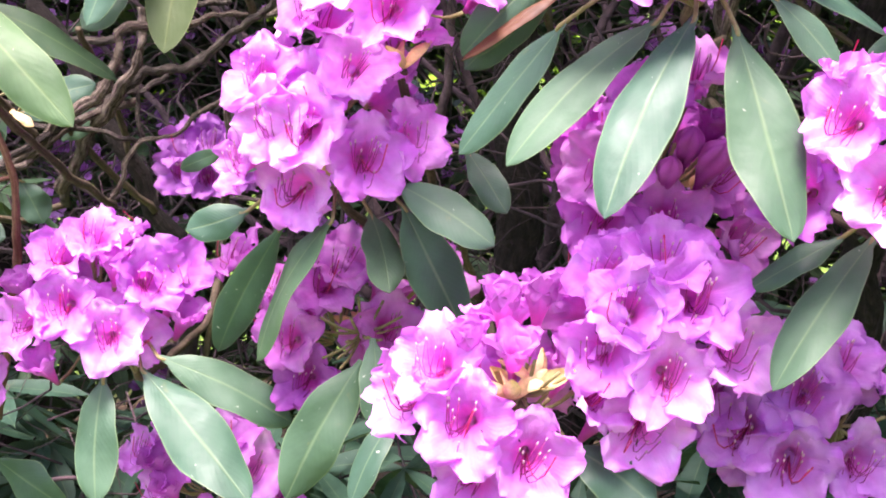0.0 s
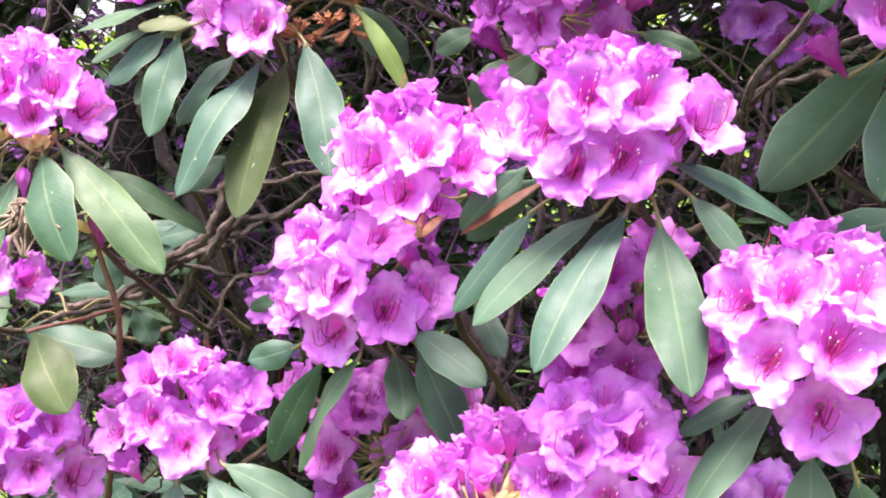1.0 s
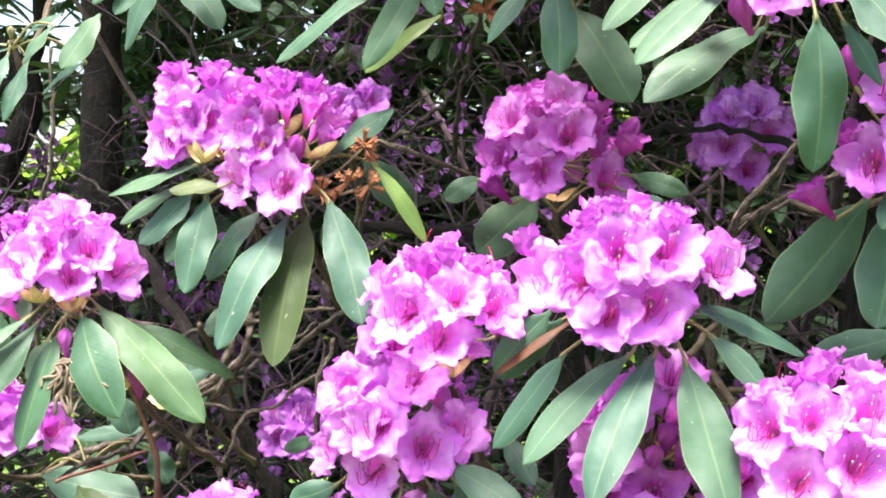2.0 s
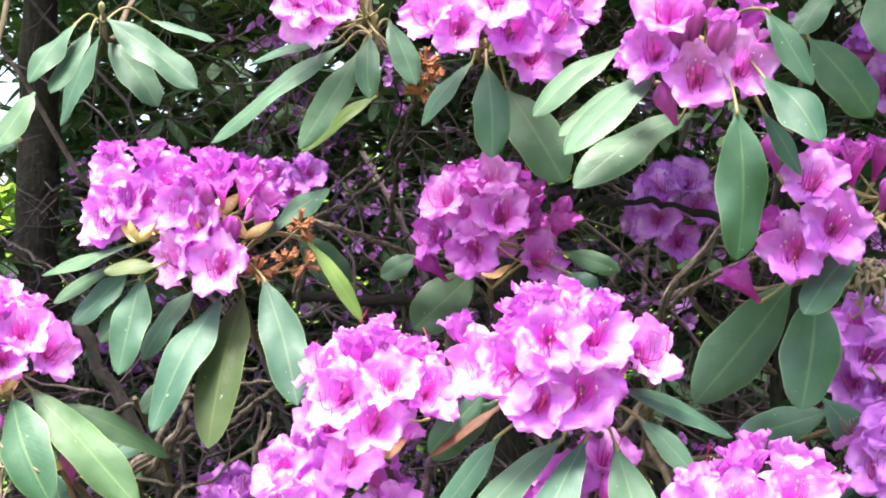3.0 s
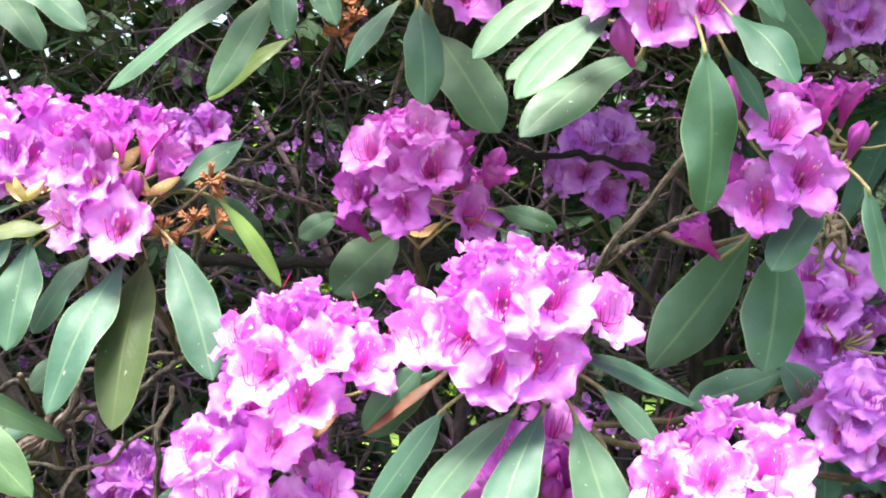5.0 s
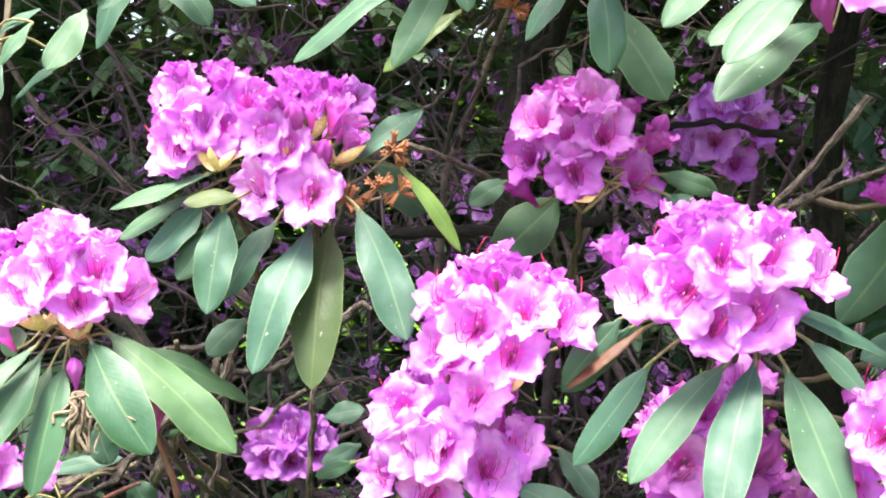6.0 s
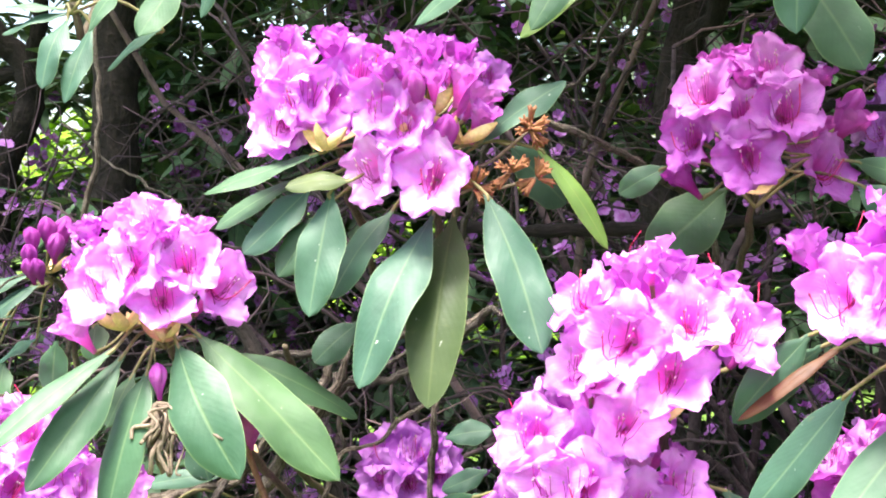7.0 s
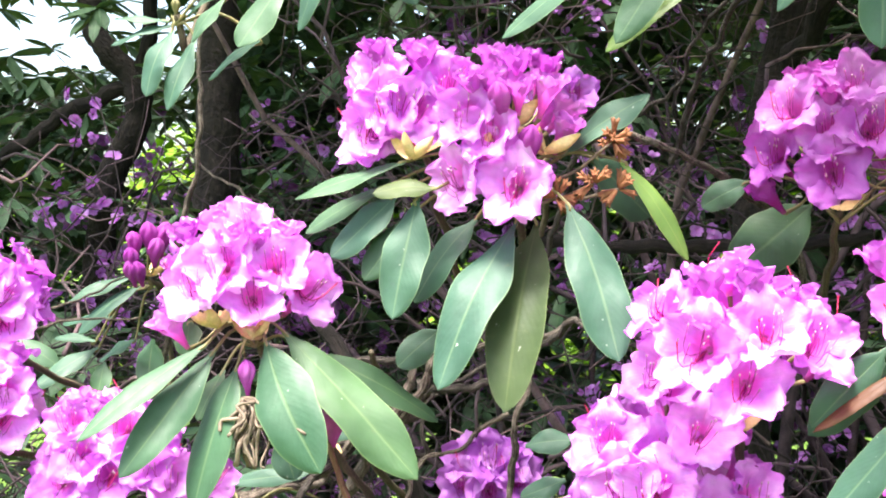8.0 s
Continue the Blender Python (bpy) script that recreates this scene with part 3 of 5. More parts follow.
def trunk(points, r0, r1, mat=None, label=""):
    """A heavy limb from the ground up."""
    ticket[0] += 1
    ob = tube("trunk", points, r0, r1, mat or BARK_SHADED, SHRUB, 9, 0.008, 0.12, ticket[0], 12, label)
    BOUGHS.extend(curve_points(points, 6))
    return ob


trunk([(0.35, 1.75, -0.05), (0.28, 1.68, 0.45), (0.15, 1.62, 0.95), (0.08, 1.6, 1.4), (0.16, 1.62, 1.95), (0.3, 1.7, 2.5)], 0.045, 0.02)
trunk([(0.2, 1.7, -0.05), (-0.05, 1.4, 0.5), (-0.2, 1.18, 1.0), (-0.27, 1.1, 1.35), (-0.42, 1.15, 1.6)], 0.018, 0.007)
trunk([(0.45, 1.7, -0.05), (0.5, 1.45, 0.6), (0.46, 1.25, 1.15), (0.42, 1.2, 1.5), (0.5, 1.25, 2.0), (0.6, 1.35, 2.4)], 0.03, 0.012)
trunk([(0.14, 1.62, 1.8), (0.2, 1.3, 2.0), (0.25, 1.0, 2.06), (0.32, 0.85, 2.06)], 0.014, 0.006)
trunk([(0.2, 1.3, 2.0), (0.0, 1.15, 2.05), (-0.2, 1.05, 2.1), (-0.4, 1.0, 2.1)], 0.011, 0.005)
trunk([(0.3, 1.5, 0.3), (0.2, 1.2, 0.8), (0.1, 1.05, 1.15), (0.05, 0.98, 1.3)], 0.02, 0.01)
limb("branch", [(-0.060, 0.750, 1.696), (-0.026, 0.780, 1.684), (0.012, 0.840, 1.665), (0.072, 0.980, 1.623), (0.109, 1.050, 1.510)], 0.0027, 0.0045, BARK_PALE, 0.002, 0.22, "peeling pale brown branch stub")
limb("branch", [(0.299, 0.740, 1.715), (0.263, 0.760, 1.667), (0.233, 0.800, 1.620), (0.232, 0.880, 1.565), (0.228, 1.000, 1.427)], 0.0035, 0.0065, BARK_PALE, 0.001, 0.12, "smooth tan branch rising from the shrub")
limb("branch", [(0.306, 0.720, 1.661), (0.276, 0.750, 1.646), (0.251, 0.790, 1.630), (0.233, 0.830, 1.606)], 0.0027, 0.0038, BARK_PALE, 0.001, 0.12, "smooth tan side branch")
limb("branch", [(-0.094, 0.920, 1.552), (-0.116, 0.930, 1.557), (-0.166, 0.960, 1.512), (-0.228, 0.990, 1.491), (-0.285, 1.020, 1.458), (-0.341, 1.060, 1.363)], 0.0031, 0.0071, BARK, 0.004, 0.12, "")
limb("branch", [(-0.170, 1.020, 1.551), (-0.225, 1.000, 1.541), (-0.268, 1.000, 1.522), (-0.324, 1.020, 1.507), (-0.413, 1.080, 1.467)], 0.0030, 0.0061, BARK, 0.004, 0.12, "")
limb("branch", [(-0.238, 0.990, 1.543), (-0.239, 0.980, 1.511), (-0.251, 0.980, 1.482), (-0.287, 1.000, 1.444), (-0.330, 1.020, 1.383)], 0.0054, 0.0079, BARK_PALE, 0.003, 0.25, "gnarled grey-brown branch with peeling bark")
limb("branch", [(-0.145, 0.970, 1.510), (-0.157, 0.950, 1.467), (-0.170, 0.970, 1.396), (-0.179, 1.000, 1.319)], 0.0033, 0.0051, BARK_PALE, 0.004, 0.12, "")
limb("branch", [(-0.118, 1.000, 1.545), (-0.175, 0.980, 1.535), (-0.240, 0.960, 1.529), (-0.249, 0.950, 1.501), (-0.288, 0.950, 1.457), (-0.352, 0.950, 1.417), (-0.437, 1.000, 1.384)], 0.0029, 0.0071, BARK_PALE, 0.004, 0.25, "gnarled grey-brown branch with peeling bark")
limb("branch", [(-0.175, 1.000, 1.473), (-0.215, 0.990, 1.440), (-0.244, 0.980, 1.431), (-0.269, 0.970, 1.366), (-0.307, 1.000, 1.273)], 0.0022, 0.0042, BARK_PALE, 0.004, 0.12, "")
limb("branch", [(-0.256, 1.020, 1.497), (-0.250, 1.000, 1.460), (-0.247, 0.990, 1.430), (-0.281, 0.980, 1.437), (-0.362, 1.000, 1.439)], 0.0023, 0.0037, BARK, 0.004, 0.12, "")
limb("branch", [(-0.183, 1.050, 1.516), (-0.246, 1.050, 1.481), (-0.291, 1.030, 1.472), (-0.392, 1.050, 1.459)], 0.0026, 0.0044, BARK, 0.004, 0.12, "")
limb("branch", [(-0.473, 1.050, 1.829), (-0.473, 1.050, 1.752), (-0.479, 1.050, 1.697), (-0.500, 1.060, 1.640), (-0.532, 1.100, 1.550), (-0.570, 1.150, 1.399)], 0.0026, 0.0051, BARK_PALE, 0.002, 0.1, "thin pale upright stem")
limb("branch", [(-0.686, 0.980, 1.517), (-0.639, 0.980, 1.540), (-0.598, 1.000, 1.554), (-0.534, 1.030, 1.554)], 0.0026, 0.0014, BARK_PALE, 0.002, 0.1, "thin pale twig")
limb("branch", [(-0.686, 1.000, 1.550), (-0.638, 1.020, 1.562), (-0.599, 1.050, 1.574), (-0.565, 1.080, 1.593)], 0.0021, 0.0015, BARK_PALE, 0.002, 0.1, "thin pale twig")
limb("branch", [(-0.570, 1.200, 1.744), (-0.510, 1.180, 1.701), (-0.443, 1.150, 1.660), (-0.388, 1.150, 1.604)], 0.0016, 0.0024, BARK, 0.004, 0.12, "")
limb("branch", [(0.019, 0.840, 1.820), (-0.013, 0.950, 1.765), (-0.047, 1.000, 1.732), (-0.103, 1.050, 1.703), (-0.145, 1.100, 1.604)], 0.0018, 0.0045, BARK, 0.004, 0.12, "")
limb("branch", [(0.028, 0.800, 1.843), (0.019, 0.830, 1.794), (-0.007, 0.920, 1.751), (-0.025, 1.000, 1.688)], 0.0022, 0.0041, BARK, 0.004, 0.12, "")
limb("branch", [(0.158, 1.100, 1.621), (0.076, 1.100, 1.611), (-0.033, 1.120, 1.613), (-0.154, 1.150, 1.621)], 0.0069, 0.0100, BARK_SHADED, 0.004, 0.12, "")
limb("branch", [(0.323, 0.950, 1.688), (0.262, 0.980, 1.707), (0.188, 1.050, 1.718), (0.141, 1.100, 1.684)], 0.0045, 0.0057, BARK_SHADED, 0.004, 0.12, "")
limb("branch", [(-0.263, 0.720, 1.507), (-0.253, 0.720, 1.477), (-0.247, 0.730, 1.435), (-0.271, 0.780, 1.368), (-0.370, 0.950, 1.194)], 0.0023, 0.0049, STEM_RED, 0.001, 0.08, "slender red-brown young stem")
limb("branch", [(-0.389, 0.850, 1.395), (-0.354, 0.870, 1.409), (-0.335, 0.900, 1.416), (-0.295, 0.980, 1.451)], 0.0028, 0.0047, BARK, 0.004, 0.12, "")
limb("branch", [(-0.378, 0.820, 1.398), (-0.346, 0.840, 1.408), (-0.305, 0.860, 1.419)], 0.0025, 0.0025, STEM_RED, 0.001, 0.08, "red-brown young stem")
limb("branch", [(-0.401, 0.930, 1.405), (-0.335, 0.950, 1.417), (-0.301, 0.980, 1.442), (-0.257, 1.020, 1.463)], 0.0036, 0.0058, BARK_PALE, 0.004, 0.12, "")
limb("branch", [(0.342, 0.900, 1.670), (0.290, 0.860, 1.636), (0.241, 0.840, 1.619), (0.225, 0.900, 1.576), (0.232, 1.000, 1.446)], 0.0025, 0.0060, BARK_PALE, 0.004, 0.12, "")


# ---- shoots of the shrub, one by one ----
s = shoot_at((-0.035, 0.700, 1.442), "truss of frilled pink-mauve flowers, wide open, on a leafy shoot")
heart = (-0.038, 0.700, 1.489)
bloom(s, heart, [(-0.018, 0.653, 1.517), (-0.045, 0.643, 1.484), (-0.013, 0.654, 1.464), (0.012, 0.674, 1.474), (-0.054, 0.666, 1.445), (-0.092, 0.672, 1.460), (-0.073, 0.659, 1.511), (-0.037, 0.676, 1.542), (0.012, 0.693, 1.539), (-0.065, 0.649, 1.485)])
fill(s, heart, 0.062, 4, "pink", 8, 1.0)
bracts(s, (-0.035, 0.700, 1.448), 4, 0.022, 4)
stem(s, (-0.035, 0.700, 1.442))
foliage(s, [(-0.033, 0.660, 1.430, -0.083, 0.680, 1.337, 0.028),
            (-0.015, 0.690, 1.427, -0.001, 0.660, 1.386, 0.025)])
foliage(s, [(-0.068, 0.690, 1.419, -0.117, 0.720, 1.330, 0.025),
            (-0.090, 0.700, 1.426, -0.129, 0.700, 1.413, 0.022),
            (-0.109, 0.720, 1.459, -0.142, 0.740, 1.445, 0.012),
            (0.003, 0.660, 1.450, 0.059, 0.640, 1.419, 0.027),
            (0.041, 0.700, 1.465, 0.066, 0.680, 1.430, 0.019),
            (0.005, 0.680, 1.434, 0.040, 0.680, 1.361, 0.032)], look_at=(0.2, -0.9, 0.2))
s = shoot_at((0.006, 0.675, 1.508), "dense truss of frilled pink-mauve flowers, some half open")
heart = (0.005, 0.675, 1.559)
bloom(s, heart, [(-0.041, 0.668, 1.588), (0.016, 0.625, 1.578), (-0.047, 0.658, 1.551), (0.004, 0.621, 1.549), (-0.021, 0.627, 1.567), (0.044, 0.638, 1.569)])
bloom(s, heart, [(-0.014, 0.651, 1.605), (0.010, 0.641, 1.602), (-0.013, 0.629, 1.583)], "pink", "half")
fill(s, heart, 0.062, 4, "pink", 19, 1.0)
bracts(s, (0.006, 0.675, 1.514), 3, 0.022, 2)
stem(s, (0.006, 0.675, 1.508))
s = shoot_at((0.156, 0.600, 1.553), "large truss of pale pink-mauve flowers with a whorl of hanging leaves")
heart = (0.133, 0.600, 1.594)
bloom(s, heart, [(0.081, 0.563, 1.594), (0.103, 0.544, 1.593), (0.126, 0.539, 1.612), (0.148, 0.540, 1.577), (0.190, 0.570, 1.598), (0.118, 0.542, 1.571), (0.156, 0.543, 1.612)])
bloom(s, heart, [(0.107, 0.554, 1.631), (0.126, 0.551, 1.635), (0.161, 0.554, 1.629), (0.070, 0.582, 1.615)], "pink", "half")
fill(s, heart, 0.056, 5, "pink", 82, 1.0)
bracts(s, (0.156, 0.600, 1.559), 3, 0.022, 20)
stem(s, (0.156, 0.600, 1.553))
foliage(s, [(0.092, 0.600, 1.541, 0.040, 0.612, 1.473, 0.025),
            (0.134, 0.570, 1.543, 0.064, 0.542, 1.477, 0.027),
            (0.149, 0.560, 1.545, 0.105, 0.495, 1.462, 0.030),
            (0.167, 0.560, 1.541, 0.188, 0.512, 1.450, 0.033),
            (0.171, 0.580, 1.574, 0.249, 0.600, 1.536, 0.022),
            (0.184, 0.570, 1.555, 0.218, 0.560, 1.517, 0.017)])
foliage(s, [(0.090, 0.650, 1.558, 0.041, 0.660, 1.514, 0.023)], look_at=(0.3, -0.9, 0.1))
foliage(s, [(0.082, 0.645, 1.565, 0.040, 0.640, 1.522, 0.023)], look_at=(0.3, -0.9, 0.1))
rusty(s, [(0.096, 0.640, 1.558, 0.040, 0.635, 1.520, 0.009)])
s = shoot_at((-0.204, 0.800, 1.685), "truss of bright pink-mauve flowers above a whorl of long leaves")
heart = (-0.216, 0.800, 1.727)
bloom(s, heart, [(-0.226, 0.756, 1.745), (-0.203, 0.755, 1.719), (-0.237, 0.766, 1.701), (-0.181, 0.768, 1.735), (-0.219, 0.752, 1.721)])
bloom(s, heart, [(-0.200, 0.763, 1.753), (-0.230, 0.767, 1.759), (-0.179, 0.781, 1.751)], "pink", "half")
floret(s, heart, (-0.234, 0.755, 1.706), "pink", "open", 1.05, (-0.55, -0.8, 0.15))
fill(s, heart, 0.052, 4, "pink", 11, 1.0)
bracts(s, (-0.204, 0.800, 1.691), 3, 0.022, 30)
stem(s, (-0.204, 0.800, 1.685))
s = shoot_at((-0.138, 0.775, 1.660), "bright pink truss, half its flowers furled, above long hanging leaves")
heart = (-0.142, 0.775, 1.712)
bloom(s, heart, [(-0.164, 0.728, 1.712), (-0.149, 0.725, 1.700)])
floret(s, heart, (-0.131, 0.722, 1.663), "pink", "open", 1.12, (0.05, -1.0, 0.12))
floret(s, heart, (-0.172, 0.735, 1.669), "pink", "open", 1.05, (-0.5, -0.8, -0.1))
floret(s, heart, (-0.149, 0.735, 1.682), "pink", "open", 1.0, (-0.25, -0.9, 0.05))
bloom(s, heart, [(-0.131, 0.737, 1.746), (-0.113, 0.749, 1.746), (-0.149, 0.730, 1.737), (-0.128, 0.728, 1.730), (-0.110, 0.737, 1.728), (-0.099, 0.747, 1.703), (-0.159, 0.731, 1.734)], "pink", "half")
bloom(s, heart, [(-0.121, 0.732, 1.692), (-0.140, 0.724, 1.721)], "pink", "bud")
fill(s, heart, 0.056, 4, "pink", 7, 1.0, ('half', 'half', 'bud'))
bracts(s, (-0.138, 0.775, 1.666), 6, 0.022, 24)
stem(s, (-0.138, 0.775, 1.660))
foliage(s, [(-0.134, 0.750, 1.639, -0.178, 0.685, 1.535, 0.038),
            (-0.099, 0.740, 1.651, -0.066, 0.700, 1.551, 0.035),
            (-0.199, 0.740, 1.657, -0.213, 0.715, 1.577, 0.031),
            (-0.212, 0.760, 1.643, -0.240, 0.750, 1.601, 0.023),
            (-0.164, 0.770, 1.642, -0.205, 0.750, 1.585, 0.025),
            (-0.209, 0.750, 1.682, -0.288, 0.750, 1.658, 0.019),
            (-0.225, 0.770, 1.667, -0.287, 0.770, 1.634, 0.019),
            (-0.217, 0.760, 1.660, -0.263, 0.750, 1.617, 0.029),
            (-0.104, 0.760, 1.684, -0.044, 0.755, 1.722, 0.022)])
foliage(s, [(-0.186, 0.740, 1.663, -0.228, 0.730, 1.660, 0.018)], top=LEAF_UNDER)
foliage(s, [(-0.064, 0.760, 1.679, -0.021, 0.757, 1.611, 0.014)], top=LEAF_YOUNG)
foliage(s, [(-0.122, 0.770, 1.637, -0.138, 0.700, 1.519, 0.039)], flip=True, look_at=(-0.3, -0.9, 0.2))
foliage(s, [(-0.085, 0.820, 1.685, -0.045, 0.860, 1.641, 0.033)], look_at=(0.2, -0.9, 0.2))
bracts(s, (-0.138, 0.745, 1.702), 4, 0.028, 3)
bracts(s, (-0.113, 0.745, 1.685), 4, 0.026, 4)
bracts(s, (-0.151, 0.745, 1.690), 4, 0.02, 9)
bracts(s, (-0.204, 0.745, 1.684), 4, 0.021, 3)
seed_heads(s, [(-0.069, 0.750, 1.692), (-0.082, 0.750, 1.664), (-0.107, 0.750, 1.655), (-0.066, 0.750, 1.660)])
s = shoot_at((-0.321, 0.755, 1.559), "fan-shaped truss of pale pink flowers over spreading green leaves")
heart = (-0.331, 0.755, 1.597)
bloom(s, heart, [(-0.341, 0.694, 1.604), (-0.303, 0.700, 1.594), (-0.274, 0.731, 1.597), (-0.323, 0.697, 1.616), (-0.290, 0.712, 1.614)])
bloom(s, heart, [(-0.315, 0.704, 1.628), (-0.304, 0.712, 1.633), (-0.289, 0.730, 1.636), (-0.364, 0.707, 1.576)], "pink", "half")
fill(s, heart, 0.066, 4, "pink", 37, 1.0, ('half', 'open'))
bracts(s, (-0.321, 0.755, 1.565), 5, 0.022, 14)
stem(s, (-0.321, 0.755, 1.559))
foliage(s, [(-0.298, 0.710, 1.563, -0.246, 0.655, 1.488, 0.041),
            (-0.289, 0.720, 1.569, -0.195, 0.700, 1.475, 0.036),
            (-0.286, 0.760, 1.552, -0.197, 0.790, 1.497, 0.023),
            (-0.332, 0.690, 1.563, -0.393, 0.630, 1.510, 0.019),
            (-0.330, 0.700, 1.558, -0.373, 0.645, 1.485, 0.027),
            (-0.335, 0.730, 1.542, -0.347, 0.710, 1.510, 0.018),
            (-0.318, 0.710, 1.547, -0.335, 0.670, 1.459, 0.033),
            (-0.367, 0.750, 1.573, -0.362, 0.730, 1.552, 0.020),
            (-0.444, 0.860, 1.550, -0.449, 0.860, 1.507, 0.023)], top=LEAF_GREEN)
bracts(s, (-0.333, 0.715, 1.573), 4, 0.024, 8)
bracts(s, (-0.309, 0.715, 1.565), 4, 0.02, 6)
withered(s, (-0.300, 0.690, 1.527), 26, 0.042, 5)
floret(s, heart, (-0.308, 0.700, 1.542), "pink", "bud", 0.65, (0.1, -0.1, 1))
s = shoot_at((-0.262, 0.720, 1.496), "single pink bud with cream scales on a red-brown stem")
heart = (-0.258, 0.720, 1.505)
bloom(s, heart, [(-0.253, 0.713, 1.510)], "pink", "bud")
bracts(s, (-0.262, 0.720, 1.502), 3, 0.022, 2)
stem(s, (-0.262, 0.720, 1.496))
s = shoot_at((0.085, 0.815, 1.638), "mauve truss in the shade, flowers open and half open")
heart = (0.084, 0.815, 1.687)
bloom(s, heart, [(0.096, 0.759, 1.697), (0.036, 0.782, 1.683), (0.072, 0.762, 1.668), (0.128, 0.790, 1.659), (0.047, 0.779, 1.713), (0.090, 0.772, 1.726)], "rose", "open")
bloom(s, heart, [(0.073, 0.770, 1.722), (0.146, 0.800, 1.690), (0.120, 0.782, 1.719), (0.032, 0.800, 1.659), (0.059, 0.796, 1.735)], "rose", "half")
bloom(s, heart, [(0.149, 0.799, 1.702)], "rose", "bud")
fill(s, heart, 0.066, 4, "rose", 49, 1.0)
bracts(s, (0.085, 0.815, 1.644), 2, 0.022, 7)
stem(s, (0.085, 0.815, 1.638))
foliage(s, [(0.023, 0.800, 1.664, -0.010, 0.800, 1.647, 0.019),
            (0.148, 0.800, 1.663, 0.195, 0.800, 1.646, 0.018),
            (0.149, 0.790, 1.647, 0.175, 0.790, 1.620, 0.028),
            (0.070, 0.840, 1.648, 0.013, 0.840, 1.599, 0.044)], look_at=(0.1, -0.9, 0.3))
s = shoot_at((0.255, 0.565, 1.449), "round truss of pink-mauve flowers with curling red-pink stamens")
heart = (0.253, 0.565, 1.482)
bloom(s, heart, [(0.211, 0.524, 1.502), (0.236, 0.513, 1.511), (0.226, 0.510, 1.474), (0.261, 0.504, 1.485), (0.256, 0.517, 1.443), (0.197, 0.544, 1.468), (0.270, 0.513, 1.512)])
bloom(s, heart, [(0.242, 0.531, 1.533), (0.214, 0.537, 1.522), (0.269, 0.528, 1.529)], "pink", "half")
fill(s, heart, 0.068, 5, "pink", 72, 1.0)
bracts(s, (0.255, 0.565, 1.455), 3, 0.022, 22)
stem(s, (0.255, 0.565, 1.449))
foliage(s, [(0.237, 0.555, 1.445, 0.187, 0.525, 1.378, 0.026),
            (0.226, 0.570, 1.441, 0.183, 0.570, 1.414, 0.015)])
foliage(s, [(0.255, 0.540, 1.416, 0.251, 0.510, 1.347, 0.031),
            (0.283, 0.560, 1.398, 0.298, 0.560, 1.348, 0.025)])
s = shoot_at((0.074, 0.595, 1.343), "large open truss of pink-mauve flowers with bare golden stalks showing")
heart = (0.068, 0.595, 1.349)
bloom(s, heart, [(0.015, 0.573, 1.355), (0.046, 0.541, 1.354), (0.078, 0.539, 1.336), (0.112, 0.560, 1.365), (0.031, 0.561, 1.377), (0.051, 0.549, 1.318)])
bloom(s, heart, [(0.070, 0.552, 1.388), (0.048, 0.561, 1.392), (0.064, 0.579, 1.405), (0.083, 0.592, 1.405)], "pink", "half")
fill(s, heart, 0.060, 3, "pink", 27, 1.0)
bracts(s, (0.074, 0.595, 1.349), 5, 0.022, 18)
stem(s, (0.074, 0.595, 1.343))
bracts(s, (0.069, 0.555, 1.362), 4, 0.022, 8)
bracts(s, (0.080, 0.555, 1.368), 4, 0.022, 7)
bare_stalks(s, (0.074, 0.560, 1.361), 7, 0.026, 7)
foliage(s, [(0.099, 0.570, 1.331, 0.140, 0.550, 1.308, 0.031),
            (-0.020, 0.680, 1.339, -0.064, 0.660, 1.257, 0.034),
            (0.003, 0.660, 1.312, -0.022, 0.640, 1.264, 0.020),
            (-0.013, 0.680, 1.353, -0.010, 0.660, 1.304, 0.021)])
s = shoot_at((0.136, 0.605, 1.360), "truss of pink-mauve flowers with frilled rims")
heart = (0.138, 0.605, 1.381)
bloom(s, heart, [(0.124, 0.556, 1.408), (0.157, 0.560, 1.413), (0.112, 0.553, 1.387), (0.144, 0.548, 1.376), (0.177, 0.562, 1.386), (0.116, 0.573, 1.424), (0.143, 0.572, 1.428), (0.134, 0.560, 1.345)])
fill(s, heart, 0.060, 4, "pink", 73, 1.0)
stem(s, (0.136, 0.605, 1.360))
s = shoot_at((0.249, 0.640, 1.317), "shaded mauve truss with yellow-green stalks")
heart = (0.227, 0.640, 1.324)
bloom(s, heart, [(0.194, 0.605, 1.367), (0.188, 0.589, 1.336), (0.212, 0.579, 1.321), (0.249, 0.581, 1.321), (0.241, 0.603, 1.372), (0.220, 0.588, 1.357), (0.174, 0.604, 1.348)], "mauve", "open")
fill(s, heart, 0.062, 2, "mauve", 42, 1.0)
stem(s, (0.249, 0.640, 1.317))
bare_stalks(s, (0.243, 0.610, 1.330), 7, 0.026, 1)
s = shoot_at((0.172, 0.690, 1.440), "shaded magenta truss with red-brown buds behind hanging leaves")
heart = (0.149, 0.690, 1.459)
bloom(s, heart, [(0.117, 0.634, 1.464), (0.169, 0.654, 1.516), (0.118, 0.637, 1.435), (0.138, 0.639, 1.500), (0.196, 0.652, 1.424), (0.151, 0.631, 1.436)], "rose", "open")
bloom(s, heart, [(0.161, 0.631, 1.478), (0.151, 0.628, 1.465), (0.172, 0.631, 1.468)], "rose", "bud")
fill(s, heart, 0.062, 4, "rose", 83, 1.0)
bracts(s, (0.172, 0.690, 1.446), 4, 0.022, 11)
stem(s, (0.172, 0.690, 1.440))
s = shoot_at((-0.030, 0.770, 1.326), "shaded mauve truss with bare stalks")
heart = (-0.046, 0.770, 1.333)
